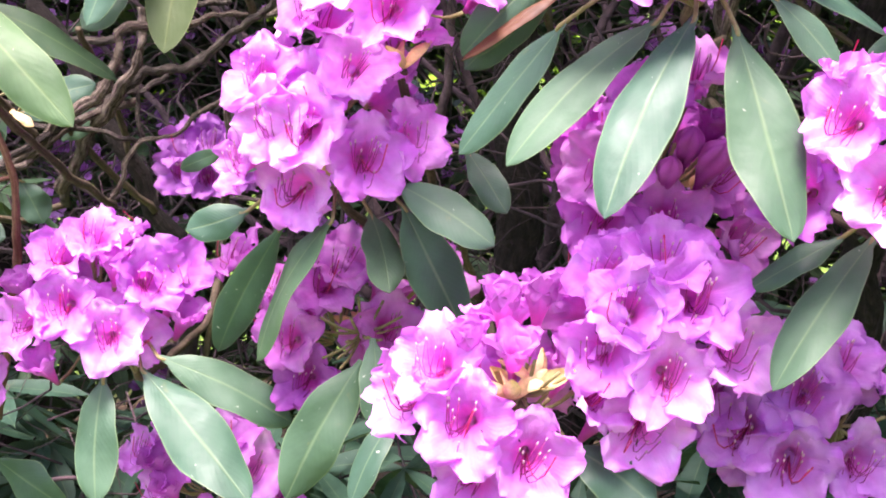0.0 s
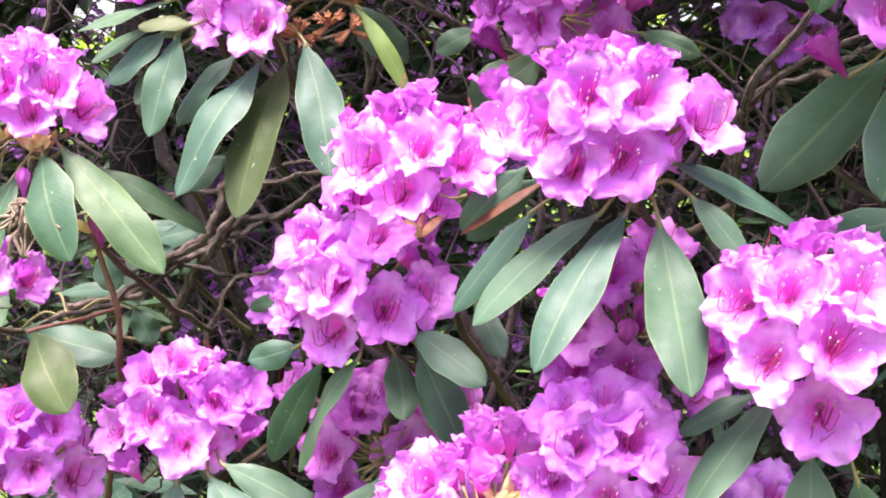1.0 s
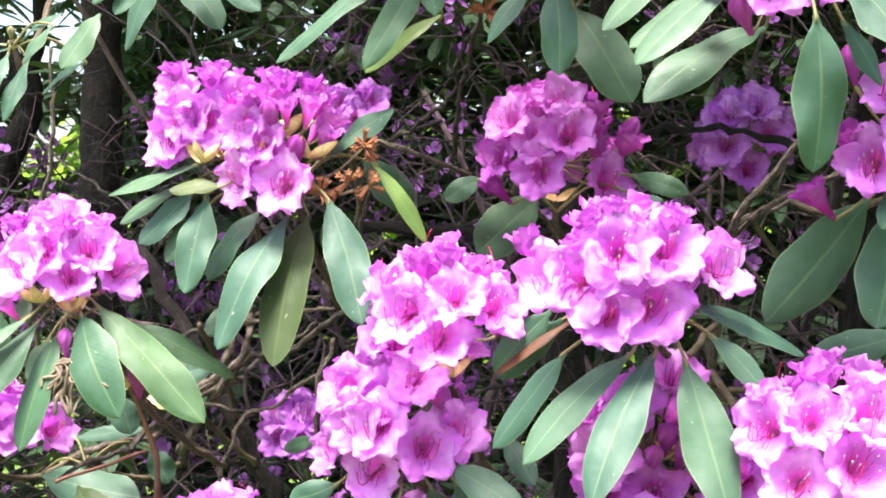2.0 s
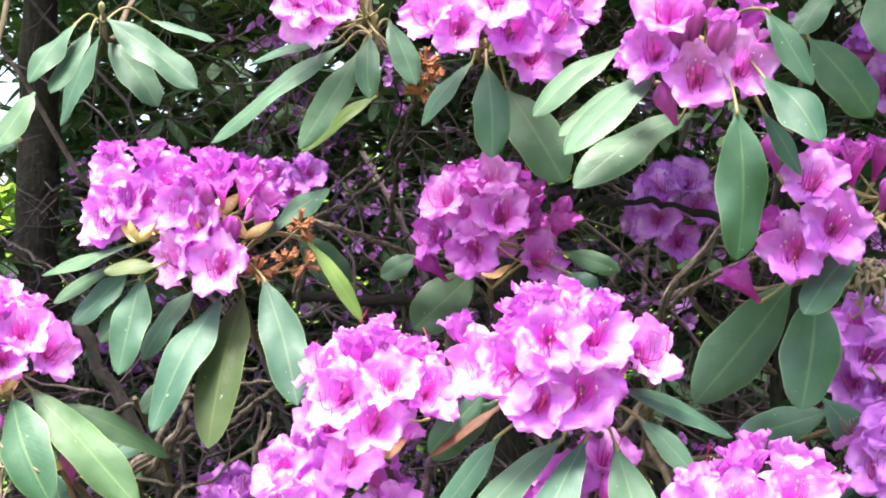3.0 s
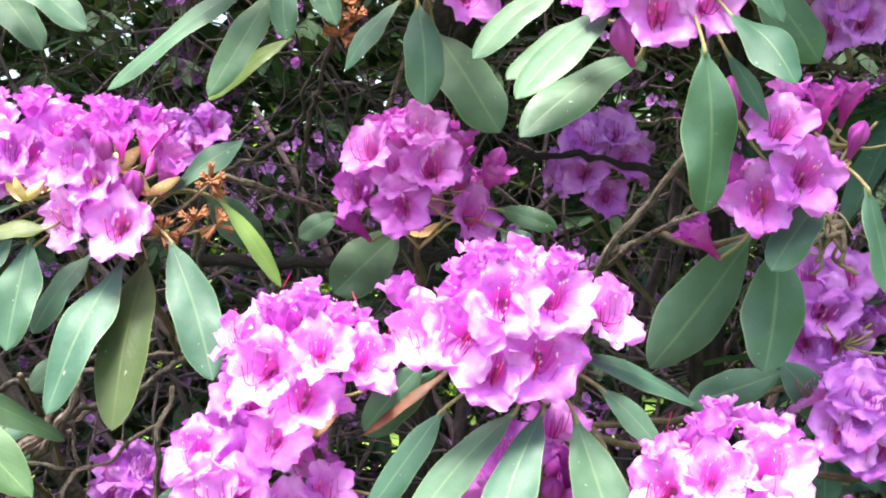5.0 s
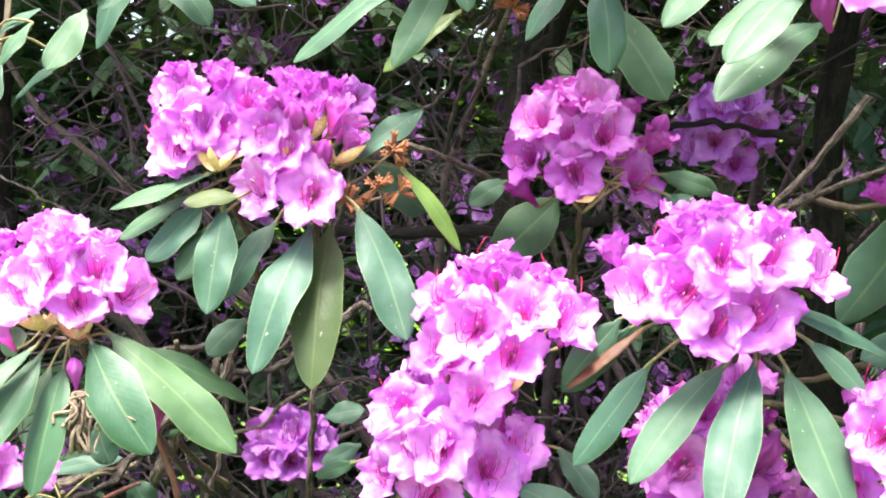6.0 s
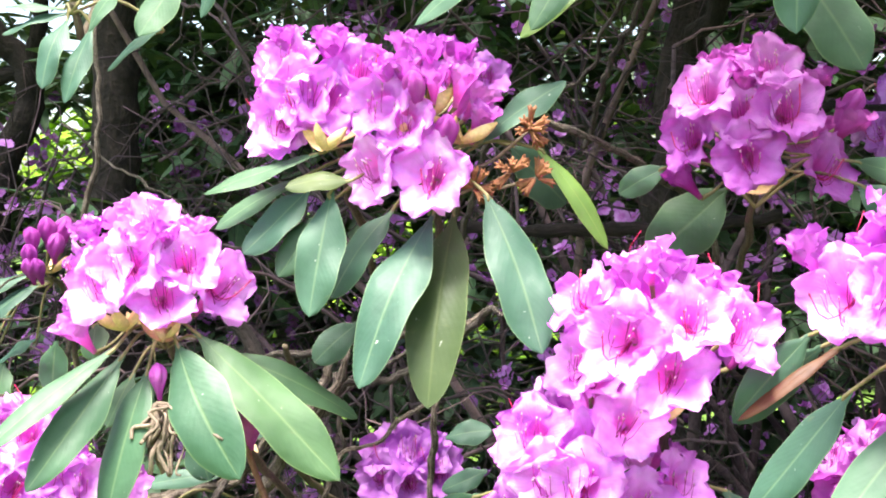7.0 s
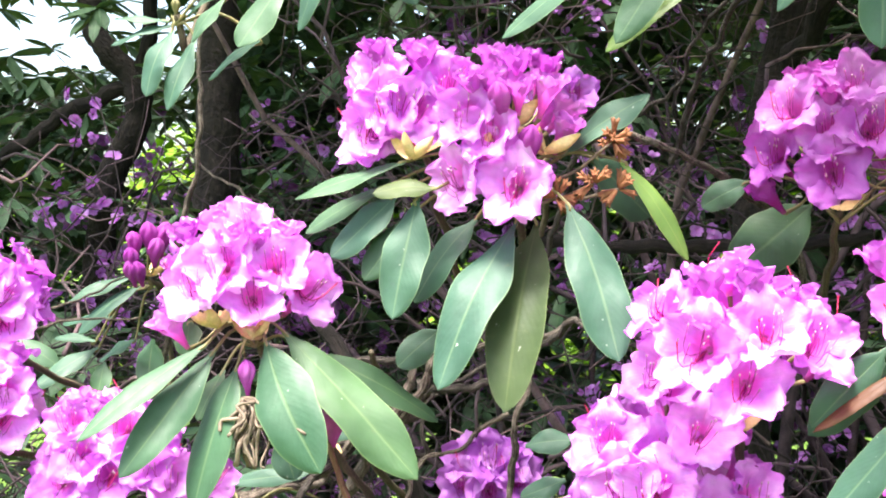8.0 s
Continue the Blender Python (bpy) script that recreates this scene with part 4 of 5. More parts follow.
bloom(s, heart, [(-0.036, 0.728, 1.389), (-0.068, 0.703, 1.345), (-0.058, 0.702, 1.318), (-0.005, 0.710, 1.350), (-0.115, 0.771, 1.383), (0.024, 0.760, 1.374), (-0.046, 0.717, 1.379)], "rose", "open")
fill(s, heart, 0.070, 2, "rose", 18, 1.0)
bracts(s, (-0.030, 0.770, 1.332), 4, 0.022, 22)
stem(s, (-0.030, 0.770, 1.326))
bare_stalks(s, (-0.023, 0.710, 1.347), 13, 0.034, 11)
s = shoot_at((-0.183, 0.755, 1.307), "broad truss of pale pink-mauve flowers with frilled rims")
heart = (-0.205, 0.755, 1.350)
bloom(s, heart, [(-0.206, 0.691, 1.367), (-0.178, 0.693, 1.347), (-0.157, 0.712, 1.379), (-0.211, 0.708, 1.397), (-0.193, 0.721, 1.406), (-0.143, 0.729, 1.382), (-0.234, 0.694, 1.353)])
bloom(s, heart, [(-0.223, 0.694, 1.329), (-0.137, 0.721, 1.354), (-0.179, 0.710, 1.393)], "pink", "half")
fill(s, heart, 0.066, 5, "pink", 78, 1.0)
bracts(s, (-0.183, 0.755, 1.313), 3, 0.022, 13)
stem(s, (-0.183, 0.755, 1.307))
foliage(s, [(-0.161, 0.700, 1.324, -0.084, 0.650, 1.258, 0.038),
            (-0.150, 0.700, 1.332, -0.068, 0.710, 1.286, 0.030),
            (-0.185, 0.700, 1.319, -0.184, 0.670, 1.246, 0.030)])
foliage(s, [(-0.307, 0.800, 1.220, -0.254, 0.800, 1.181, 0.031)], look_at=(0.1, -0.9, 0.2))
s = shoot_at((-0.145, 0.790, 1.189), "low mauve truss, partly in bud")
heart = (-0.145, 0.790, 1.211)
bloom(s, heart, [(-0.186, 0.770, 1.242), (-0.125, 0.759, 1.252), (-0.090, 0.796, 1.202), (-0.106, 0.759, 1.234)])
bloom(s, heart, [(-0.169, 0.752, 1.242), (-0.159, 0.740, 1.229)], "pink", "half")
fill(s, heart, 0.055, 3, "pink", 79, 1.0)
stem(s, (-0.145, 0.790, 1.189))
s = shoot_at((-0.351, 0.760, 1.270), "low truss of pink-mauve flowers")
heart = (-0.350, 0.760, 1.310)
bloom(s, heart, [(-0.331, 0.723, 1.356), (-0.306, 0.733, 1.345), (-0.312, 0.711, 1.313), (-0.292, 0.742, 1.297), (-0.343, 0.704, 1.335)])
fill(s, heart, 0.062, 3, "pink", 40, 1.0)
stem(s, (-0.351, 0.760, 1.270))
s = shoot_at((-0.483, 0.860, 1.404), "low truss of shaded mauve flowers")
heart = (-0.486, 0.860, 1.448)
bloom(s, heart, [(-0.489, 0.806, 1.492), (-0.476, 0.793, 1.468), (-0.445, 0.810, 1.487), (-0.490, 0.790, 1.449), (-0.429, 0.806, 1.465), (-0.415, 0.812, 1.451), (-0.453, 0.794, 1.452), (-0.390, 0.847, 1.443)])
bloom(s, heart, [(-0.468, 0.813, 1.498), (-0.488, 0.822, 1.507)], "pink", "half")
fill(s, heart, 0.070, 3, "pink", 23, 1.0)
stem(s, (-0.483, 0.860, 1.404))
s = shoot_at((-0.196, 1.030, 1.367), "mauve truss at the foot of the branches")
heart = (-0.195, 1.030, 1.401)
bloom(s, heart, [(-0.210, 0.992, 1.430), (-0.185, 0.992, 1.431), (-0.163, 0.993, 1.412), (-0.212, 0.983, 1.408), (-0.187, 0.981, 1.404), (-0.172, 0.994, 1.427)], "mauve", "open")
fill(s, heart, 0.042, 3, "mauve", 62, 0.9)
stem(s, (-0.196, 1.030, 1.367))
s = shoot_at((-0.140, 1.030, 1.722), "small mauve truss deep in the shrub")
heart = (-0.126, 1.030, 1.746)
bloom(s, heart, [(-0.138, 0.992, 1.752), (-0.106, 0.998, 1.752), (-0.122, 0.993, 1.736)], "mauve", "open", 0.85)
bloom(s, heart, [(-0.142, 0.998, 1.764), (-0.112, 0.998, 1.763)], "mauve", "half", 0.85)
stem(s, (-0.140, 1.030, 1.722))
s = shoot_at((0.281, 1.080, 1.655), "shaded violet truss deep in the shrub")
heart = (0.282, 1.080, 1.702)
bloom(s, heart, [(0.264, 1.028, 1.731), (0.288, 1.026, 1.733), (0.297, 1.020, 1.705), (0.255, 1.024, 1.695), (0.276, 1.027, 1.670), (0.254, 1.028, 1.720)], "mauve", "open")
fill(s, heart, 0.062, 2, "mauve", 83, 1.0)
stem(s, (0.281, 1.080, 1.655))
s = shoot_at((0.398, 0.760, 1.535), "violet truss in open shade")
heart = (0.397, 0.760, 1.572)
bloom(s, heart, [(0.375, 0.710, 1.581), (0.395, 0.716, 1.605), (0.371, 0.721, 1.601), (0.387, 0.708, 1.556), (0.362, 0.721, 1.556)], "mauve", "open")
fill(s, heart, 0.055, 3, "mauve", 60, 1.0)
bracts(s, (0.398, 0.760, 1.541), 2, 0.022, 20)
stem(s, (0.398, 0.760, 1.535))
bare_stalks(s, (0.383, 0.700, 1.556), 9, 0.026, 0)
s = shoot_at((0.379, 0.660, 1.480), "violet truss in open shade, low")
heart = (0.380, 0.660, 1.508)
bloom(s, heart, [(0.360, 0.618, 1.538), (0.364, 0.610, 1.525), (0.351, 0.614, 1.513), (0.368, 0.607, 1.501)], "mauve", "open")
fill(s, heart, 0.055, 3, "mauve", 8, 1.0)
stem(s, (0.379, 0.660, 1.480))
s = shoot_at((0.342, 0.625, 1.668), "truss of pink-mauve flowers with furled buds on golden stalks")
heart = (0.323, 0.625, 1.681)
bloom(s, heart, [(0.303, 0.581, 1.708), (0.314, 0.571, 1.676), (0.290, 0.585, 1.662)])
bloom(s, heart, [(0.317, 0.601, 1.730)], "pink", "half")
bloom(s, heart, [(0.276, 0.596, 1.681), (0.261, 0.626, 1.643), (0.334, 0.591, 1.723), (0.354, 0.600, 1.727)], "rose", "half")
bloom(s, heart, [(0.285, 0.618, 1.734), (0.354, 0.585, 1.703)], "pink", "bud")
bracts(s, (0.342, 0.625, 1.674), 4, 0.022, 28)
stem(s, (0.342, 0.625, 1.668))
bare_stalks(s, (0.352, 0.600, 1.694), 7, 0.028, 12)
foliage(s, [(0.303, 0.645, 1.639, 0.229, 0.635, 1.555, 0.045),
            (0.312, 0.620, 1.634, 0.297, 0.610, 1.552, 0.040)], look_at=(0.2, -1.0, -0.1))
foliage(s, [(0.331, 0.590, 1.661, 0.294, 0.580, 1.619, 0.027),
            (0.346, 0.560, 1.668, 0.354, 0.550, 1.603, 0.023)])
foliage(s, [(0.330, 0.680, 1.550, 0.366, 0.680, 1.505, 0.029),
            (0.340, 0.700, 1.538, 0.269, 0.700, 1.518, 0.028)], look_at=(0.0, -0.8, 0.4))
withered(s, (0.360, 0.660, 1.652), 14, 0.04, 9)
s = shoot_at((0.248, 0.625, 1.797), "truss of pink-mauve flowers and tight buds above broad leaves")
heart = (0.240, 0.625, 1.803)
bloom(s, heart, [(0.230, 0.574, 1.777), (0.260, 0.575, 1.782), (0.201, 0.583, 1.797), (0.212, 0.577, 1.821)])
bloom(s, heart, [(0.244, 0.567, 1.808)], "pink", "half")
bloom(s, heart, [(0.210, 0.593, 1.765), (0.242, 0.567, 1.798), (0.217, 0.572, 1.807), (0.227, 0.569, 1.813)], "pink", "bud")
fill(s, heart, 0.058, 1, "pink", 46, 1.0, ('half', 'bud'))
bracts(s, (0.248, 0.625, 1.803), 4, 0.022, 2)
stem(s, (0.248, 0.625, 1.797))
bare_stalks(s, (0.243, 0.600, 1.799), 9, 0.028, 6)
foliage(s, [(0.273, 0.570, 1.818, 0.299, 0.560, 1.766, 0.019),
            (0.270, 0.570, 1.775, 0.295, 0.530, 1.727, 0.029),
            (0.274, 0.590, 1.754, 0.295, 0.580, 1.710, 0.016)])
foliage(s, [(0.249, 0.550, 1.753, 0.248, 0.560, 1.656, 0.033)], look_at=(0.15, -1.0, -0.1))
foliage(s, [(0.206, 0.600, 1.786, 0.141, 0.570, 1.728, 0.033),
            (0.194, 0.620, 1.783, 0.139, 0.600, 1.743, 0.026),
            (0.239, 0.670, 1.763, 0.149, 0.630, 1.709, 0.034),
            (0.191, 0.680, 1.816, 0.123, 0.660, 1.764, 0.032)], look_at=(0.0, -0.45, 0.9))
s = shoot_at((0.088, 0.735, 1.839), "truss of pale pink flowers on a high shoot")
heart = (0.094, 0.735, 1.861)
bloom(s, heart, [(0.068, 0.684, 1.838), (0.046, 0.692, 1.851), (0.099, 0.675, 1.856), (0.126, 0.704, 1.817), (0.112, 0.684, 1.834), (0.143, 0.697, 1.840), (0.162, 0.715, 1.863)])
fill(s, heart, 0.060, 2, "pink", 64, 1.0)
bracts(s, (0.088, 0.735, 1.845), 5, 0.022, 30)
stem(s, (0.088, 0.735, 1.839))
bare_stalks(s, (0.093, 0.700, 1.825), 12, 0.026, 2)
foliage(s, [(0.104, 0.790, 1.803, 0.149, 0.768, 1.721, 0.044),
            (0.089, 0.710, 1.812, 0.091, 0.700, 1.738, 0.029),
            (0.077, 0.730, 1.817, 0.035, 0.730, 1.768, 0.021)], look_at=(0.0, -0.6, 0.8))
s = shoot_at((-0.004, 0.760, 1.851), "whorl of drooping dusty green leaves with dry red capsules", "leafy_shoot", "leafy shoots of the shrub")
stem(s, (-0.004, 0.760, 1.851))
foliage(s, [(-0.007, 0.750, 1.847, -0.007, 0.740, 1.793, 0.021),
            (-0.016, 0.760, 1.836, -0.066, 0.740, 1.754, 0.026),
            (-0.029, 0.760, 1.842, -0.142, 0.755, 1.763, 0.028),
            (0.007, 0.770, 1.862, 0.029, 0.760, 1.805, 0.025),
            (-0.039, 0.790, 1.850, -0.116, 0.800, 1.836, 0.014)], look_at=(0.0, -0.6, 0.8))
foliage(s, [(-0.008, 0.800, 1.804, -0.074, 0.790, 1.756, 0.020)], top=LEAF_YOUNG)
seed_heads(s, [(0.036, 0.780, 1.825), (0.040, 0.780, 1.811), (0.031, 0.780, 1.801)])
s = shoot_at((-0.017, 0.780, 1.876), "truss of pale pink flowers with golden stalks on a high shoot")
heart = (-0.040, 0.780, 1.901)
bloom(s, heart, [(-0.051, 0.736, 1.861), (-0.062, 0.730, 1.875), (-0.033, 0.728, 1.871)])
fill(s, heart, 0.060, 2, "pink", 75, 1.0)
bracts(s, (-0.017, 0.780, 1.882), 5, 0.022, 11)
stem(s, (-0.017, 0.780, 1.876))
bare_stalks(s, (-0.009, 0.745, 1.860), 11, 0.03, 15)
s = shoot_at((0.351, 0.780, 1.844), "dark leaves of a high shoot", "leafy_shoot", "leafy shoots of the shrub")
stem(s, (0.351, 0.780, 1.844))
foliage(s, [(0.353, 0.780, 1.834, 0.403, 0.780, 1.767, 0.042)], look_at=(0.0, -0.9, 0.3))
foliage(s, [(0.338, 0.640, 1.845, 0.307, 0.630, 1.811, 0.021),
            (0.369, 0.620, 1.847, 0.362, 0.600, 1.789, 0.036)])
s = shoot_at((0.458, 0.860, 1.788), "shaded violet truss high in the shrub")
heart = (0.459, 0.860, 1.829)
bloom(s, heart, [(0.426, 0.812, 1.845), (0.436, 0.805, 1.820), (0.426, 0.822, 1.797), (0.449, 0.807, 1.803)], "mauve", "open")
fill(s, heart, 0.060, 3, "mauve", 8, 1.0)
stem(s, (0.458, 0.860, 1.788))
s = shoot_at((-0.266, 0.850, 1.891), "high shoot with a fan of long pale-lit leaves", "leafy_shoot", "leafy shoots of the shrub")
stem(s, (-0.266, 0.850, 1.891))
foliage(s, [(-0.261, 0.850, 1.891, -0.179, 0.850, 1.823, 0.036),
            (-0.272, 0.880, 1.877, -0.222, 0.870, 1.811, 0.034),
            (-0.236, 0.900, 1.898, -0.174, 0.900, 1.875, 0.017),
            (-0.269, 0.830, 1.878, -0.296, 0.800, 1.817, 0.028),
            (-0.279, 0.820, 1.881, -0.316, 0.800, 1.827, 0.030),
            (-0.286, 0.900, 1.886, -0.328, 0.900, 1.800, 0.032)])
s = shoot_at((-0.393, 0.800, 1.796), "high shoot with narrow drooping grey-green leaves", "leafy_shoot", "leafy shoots of the shrub")
stem(s, (-0.393, 0.800, 1.796))
foliage(s, [(-0.396, 0.800, 1.788, -0.409, 0.780, 1.737, 0.022),
            (-0.378, 0.800, 1.781, -0.393, 0.780, 1.726, 0.020),
            (-0.402, 0.810, 1.797, -0.442, 0.800, 1.799, 0.011),
            (-0.400, 0.810, 1.794, -0.445, 0.800, 1.779, 0.011),
            (-0.384, 0.800, 1.798, -0.344, 0.800, 1.821, 0.013),
            (-0.349, 0.790, 1.809, -0.373, 0.780, 1.775, 0.018),
            (-0.306, 0.790, 1.817, -0.334, 0.770, 1.768, 0.029),
            (-0.334, 0.820, 1.781, -0.376, 0.820, 1.752, 0.011)], look_at=(0.0, -0.6, 0.8))
s = shoot_at((-0.550, 1.100, 1.585), "tight truss of magenta buds on yellow stalks")
heart = (-0.558, 1.100, 1.605)
bloom(s, heart, [(-0.551, 1.062, 1.627), (-0.539, 1.070, 1.633), (-0.528, 1.077, 1.630), (-0.552, 1.056, 1.612), (-0.545, 1.057, 1.599), (-0.532, 1.066, 1.619), (-0.552, 1.056, 1.599)], "pink", "bud")
bracts(s, (-0.550, 1.100, 1.591), 3, 0.022, 0)
stem(s, (-0.550, 1.100, 1.585))
foliage(s, [(-0.560, 1.090, 1.594, -0.623, 1.060, 1.568, 0.017),
            (-0.557, 1.090, 1.583, -0.613, 1.060, 1.535, 0.021),
            (-0.601, 1.080, 1.520, -0.653, 1.040, 1.482, 0.023),
            (-0.595, 1.080, 1.505, -0.598, 1.060, 1.459, 0.026),
            (-0.614, 1.100, 1.524, -0.661, 1.100, 1.527, 0.011),
            (-0.594, 1.100, 1.550, -0.662, 1.120, 1.540, 0.012),
            (-0.732, 1.150, 1.522, -0.683, 1.150, 1.491, 0.026),
            (-0.570, 1.100, 1.526, -0.611, 1.100, 1.503, 0.018)])
s = shoot_at((-0.589, 0.860, 1.551), "truss of pink-mauve flowers at the shrub's edge")
heart = (-0.591, 0.860, 1.584)
bloom(s, heart, [(-0.553, 0.821, 1.591), (-0.553, 0.823, 1.569), (-0.565, 0.815, 1.603)])
fill(s, heart, 0.055, 2, "pink", 72, 1.0)
stem(s, (-0.589, 0.860, 1.551))
s = shoot_at((-0.579, 0.840, 1.469), "low truss of pink-mauve flowers at the shrub's edge")
heart = (-0.583, 0.840, 1.506)
bloom(s, heart, [(-0.543, 0.803, 1.516), (-0.555, 0.801, 1.533), (-0.545, 0.802, 1.492)])
fill(s, heart, 0.055, 2, "pink", 67, 1.0)
stem(s, (-0.579, 0.840, 1.469))
s = shoot_at((-0.314, 0.950, 1.472), "dim green leaves low in the shrub", "leafy_shoot", "leafy shoots of the shrub", False)
stem(s, (-0.314, 0.950, 1.472))
foliage(s, [(-0.334, 0.950, 1.481, -0.293, 0.950, 1.486, 0.017),
            (-0.334, 0.950, 1.459, -0.295, 0.950, 1.460, 0.017),
            (-0.359, 0.930, 1.460, -0.349, 0.930, 1.421, 0.029),
            (-0.146, 0.900, 1.459, -0.109, 0.900, 1.464, 0.022),
            (-0.113, 0.880, 1.437, -0.149, 0.880, 1.422, 0.018)], look_at=(0.0, -0.8, 0.5))
s = shoot_at((-0.393, 0.920, 1.396), "dim green leaves behind the stems", "leafy_shoot", "leafy shoots of the shrub", False)
stem(s, (-0.393, 0.920, 1.396))
foliage(s, [(-0.441, 0.920, 1.382, -0.330, 0.900, 1.364, 0.045),
            (-0.421, 0.950, 1.412, -0.342, 0.950, 1.422, 0.017),
            (-0.336, 0.950, 1.402, -0.319, 0.950, 1.366, 0.028)], look_at=(0.0, -0.8, 0.4))
foliage(s, [(-0.302, 0.700, 1.425, -0.253, 0.660, 1.375, 0.042)], look_at=(0.0, -0.8, 0.2), top=LEAF_UNDER)
s = shoot_at((-0.290, 0.980, 1.522), "dim green leaves among the branches", "leafy_shoot", "leafy shoots of the shrub", False)
stem(s, (-0.290, 0.980, 1.522))
foliage(s, [(-0.356, 1.000, 1.454, -0.285, 1.000, 1.479, 0.030),
            (-0.204, 0.850, 1.558, -0.237, 0.840, 1.530, 0.025),
            (-0.318, 1.000, 1.430, -0.281, 1.000, 1.457, 0.020)], look_at=(0.0, -0.8, 0.4))
foliage(s, [(-0.310, 0.880, 1.467, -0.293, 0.880, 1.455, 0.009)], top=BRACT)


# ---- the shade behind: trunks, twigs, dim foliage ----
def heap(name, label, category, build, mats, seed):
    """One object of countless small pieces."""
    rng = random.Random(seed)
    verts, faces, slots, uvs = [], [], [], []

    def put(v, f, slot=0, uv=None):
        k = len(verts)
        verts.extend(v)
        faces.extend(tuple(i + k for i in q) for q in f)
        slots.extend([slot] * len(f))
        uvs.extend(uv or [(0.3, 0.5)] * len(v))
    build(rng, put)
    return tagged(new(name, mesh_of(name, verts, faces, mats, uvs, slots)), label, category, "", "stuff")


def small_leaf(rng, put, base, d, length, width, slot=0):
    side = d.cross(Vector((0, 0, 1)))
    side = side.normalized() if side.length > 0.05 else Vector((1, 0, 0))
    side = (side + Vector((0, 0, rng.uniform(-0.5, 0.5)))).normalized()
    n = side.cross(d).normalized()
    rows, uv = [], []
    for t, w in ((0.0, 0.06), (0.25, 0.7), (0.55, 1.0), (0.82, 0.7), (1.0, 0.06)):
        c = base + d * length * t - Vector((0, 0, 0.12 * length * t * t))
        for u in (-1, 0, 1):
            rows.append(c + side * u * w * width * 0.5 + n * (0.12 * width * abs(u)))
            uv.append((0.5 + 0.5 * u * 0.96, t))
    put(rows, [(i * 3 + j, i * 3 + j + 1, i * 3 + j + 4, i * 3 + j + 3) for i in range(4) for j in range(2)], slot, uv)


def inside_shrub(p):
    """The shrub's rounded, uneven outline on the ground."""
    reach = abs((p.x - 0.1) / 2.7) ** 2.6 + abs((p.y - 2.3) / 1.9) ** 2.6
    return reach < 1.0 + 0.35 * noise.noise(p * 1.3)


def whorl(rng, put, p, size, slot=0):
    if not inside_shrub(p):
        return
    turn = rng.uniform(0, 6.3)
    for k in range(rng.randint(6, 9)):
        a = turn + 2.4 * k
        d = Vector((math.cos(a), math.sin(a), rng.uniform(-0.9, 0.35))).normalized()
        small_leaf(rng, put, p, d, size * rng.uniform(0.8, 1.2), size * rng.uniform(0.26, 0.34), slot)


def small_bloom(rng, put, p, r, slot):
    """A far floret: a shallow cup of five separate, crumpled lobes."""
    d = Vector((rng.uniform(-0.8, 0.8), rng.uniform(-1, 0.3), rng.uniform(-0.5, 0.8))).normalized()
    q = d.orthogonal().normalized()
    e = d.cross(q)
    v, uv, f = [], [], []
    for k in range(5):
        a = 2 * math.pi * k / 5 + rng.uniform(-0.2, 0.2)
        out, side = q * math.cos(a) + e * math.sin(a), e * math.cos(a) - q * math.sin(a)
        lift, n = rng.uniform(-0.3, 0.3), len(v)
        for t, w in ((0.12, 0.1), (0.6, 0.5), (1.0, 0.32)):
            for u in (-1, 0, 1):
                v.append(p + out * r * t + side * (u * w * r) + d * r * (lift * t + 0.5 * t ** 0.5 - 0.6 + 0.18 * rng.uniform(-1, 1) * t))
                uv.append((abs(u) * 0.5, 0.3 + 0.7 * t))
        f += [(n + i * 3 + j, n + i * 3 + j + 1, n + i * 3 + j + 4, n + i * 3 + j + 3) for i in range(2) for j in range(2)]
    put(v, f, slot, uv)


def back_leaves(rng, put):
    # the dense rear of the shrub
    for _ in range(900):
        y = rng.uniform(2.2, 3.0)
        p = Vector((rng.uniform(-0.05 - 0.36 * y, 2.2), y, rng.uniform(0.6, 2.6)))
        whorl(rng, put, p, rng.uniform(0.09, 0.13))
    for _ in range(2600):
        y = rng.uniform(2.7, 3.5)
        p = Vector((rng.uniform(-0.05 - 0.37 * y, 2.6), y, rng.uniform(0.5, 3.0)))
        whorl(rng, put, p, rng.uniform(0.11, 0.15))
    # a looser fringe on its open side
    for _ in range(700):
        y = rng.uniform(1.9, 3.4)
        p = Vector((rng.uniform(-2.6, -0.6), y, rng.uniform(0.7, 1.55 + 0.16 * y)))
        if -0.47 * y < p.x + 0.05 < -0.36 * y and 1.58 + 0.06 * y < p.z:
            continue
        whorl(rng, put, p, rng.uniform(0.09, 0.13))
    for _ in range(120):
        # sparse tops against the sky
        p = Vector((rng.uniform(-2.2, -0.8), rng.uniform(2.0, 3.2), rng.uniform(1.9, 2.5)))
        whorl(rng, put, p, rng.uniform(0.07, 0.11))
    for _ in range(1000):
        # fine shoots with gaps, beside the trunks
        y = rng.uniform(2.3, 3.2)
        sx, sz = rng.uniform(-0.78, -0.3), rng.uniform(-0.1, 0.15)
        if -0.475 < sx < -0.38 and 0.02 < sz < 0.1:
            continue
        whorl(rng, put, Vector((sx * y - 0.06, y, 1.64 + sz * y)), rng.uniform(0.045, 0.08))
    for _ in range(90):
        p = Vector((rng.uniform(-1.7, -0.45), rng.uniform(1.3, 1.9), rng.uniform(0.7, 1.4)))
        whorl(rng, put, p, rng.uniform(0.08, 0.12))


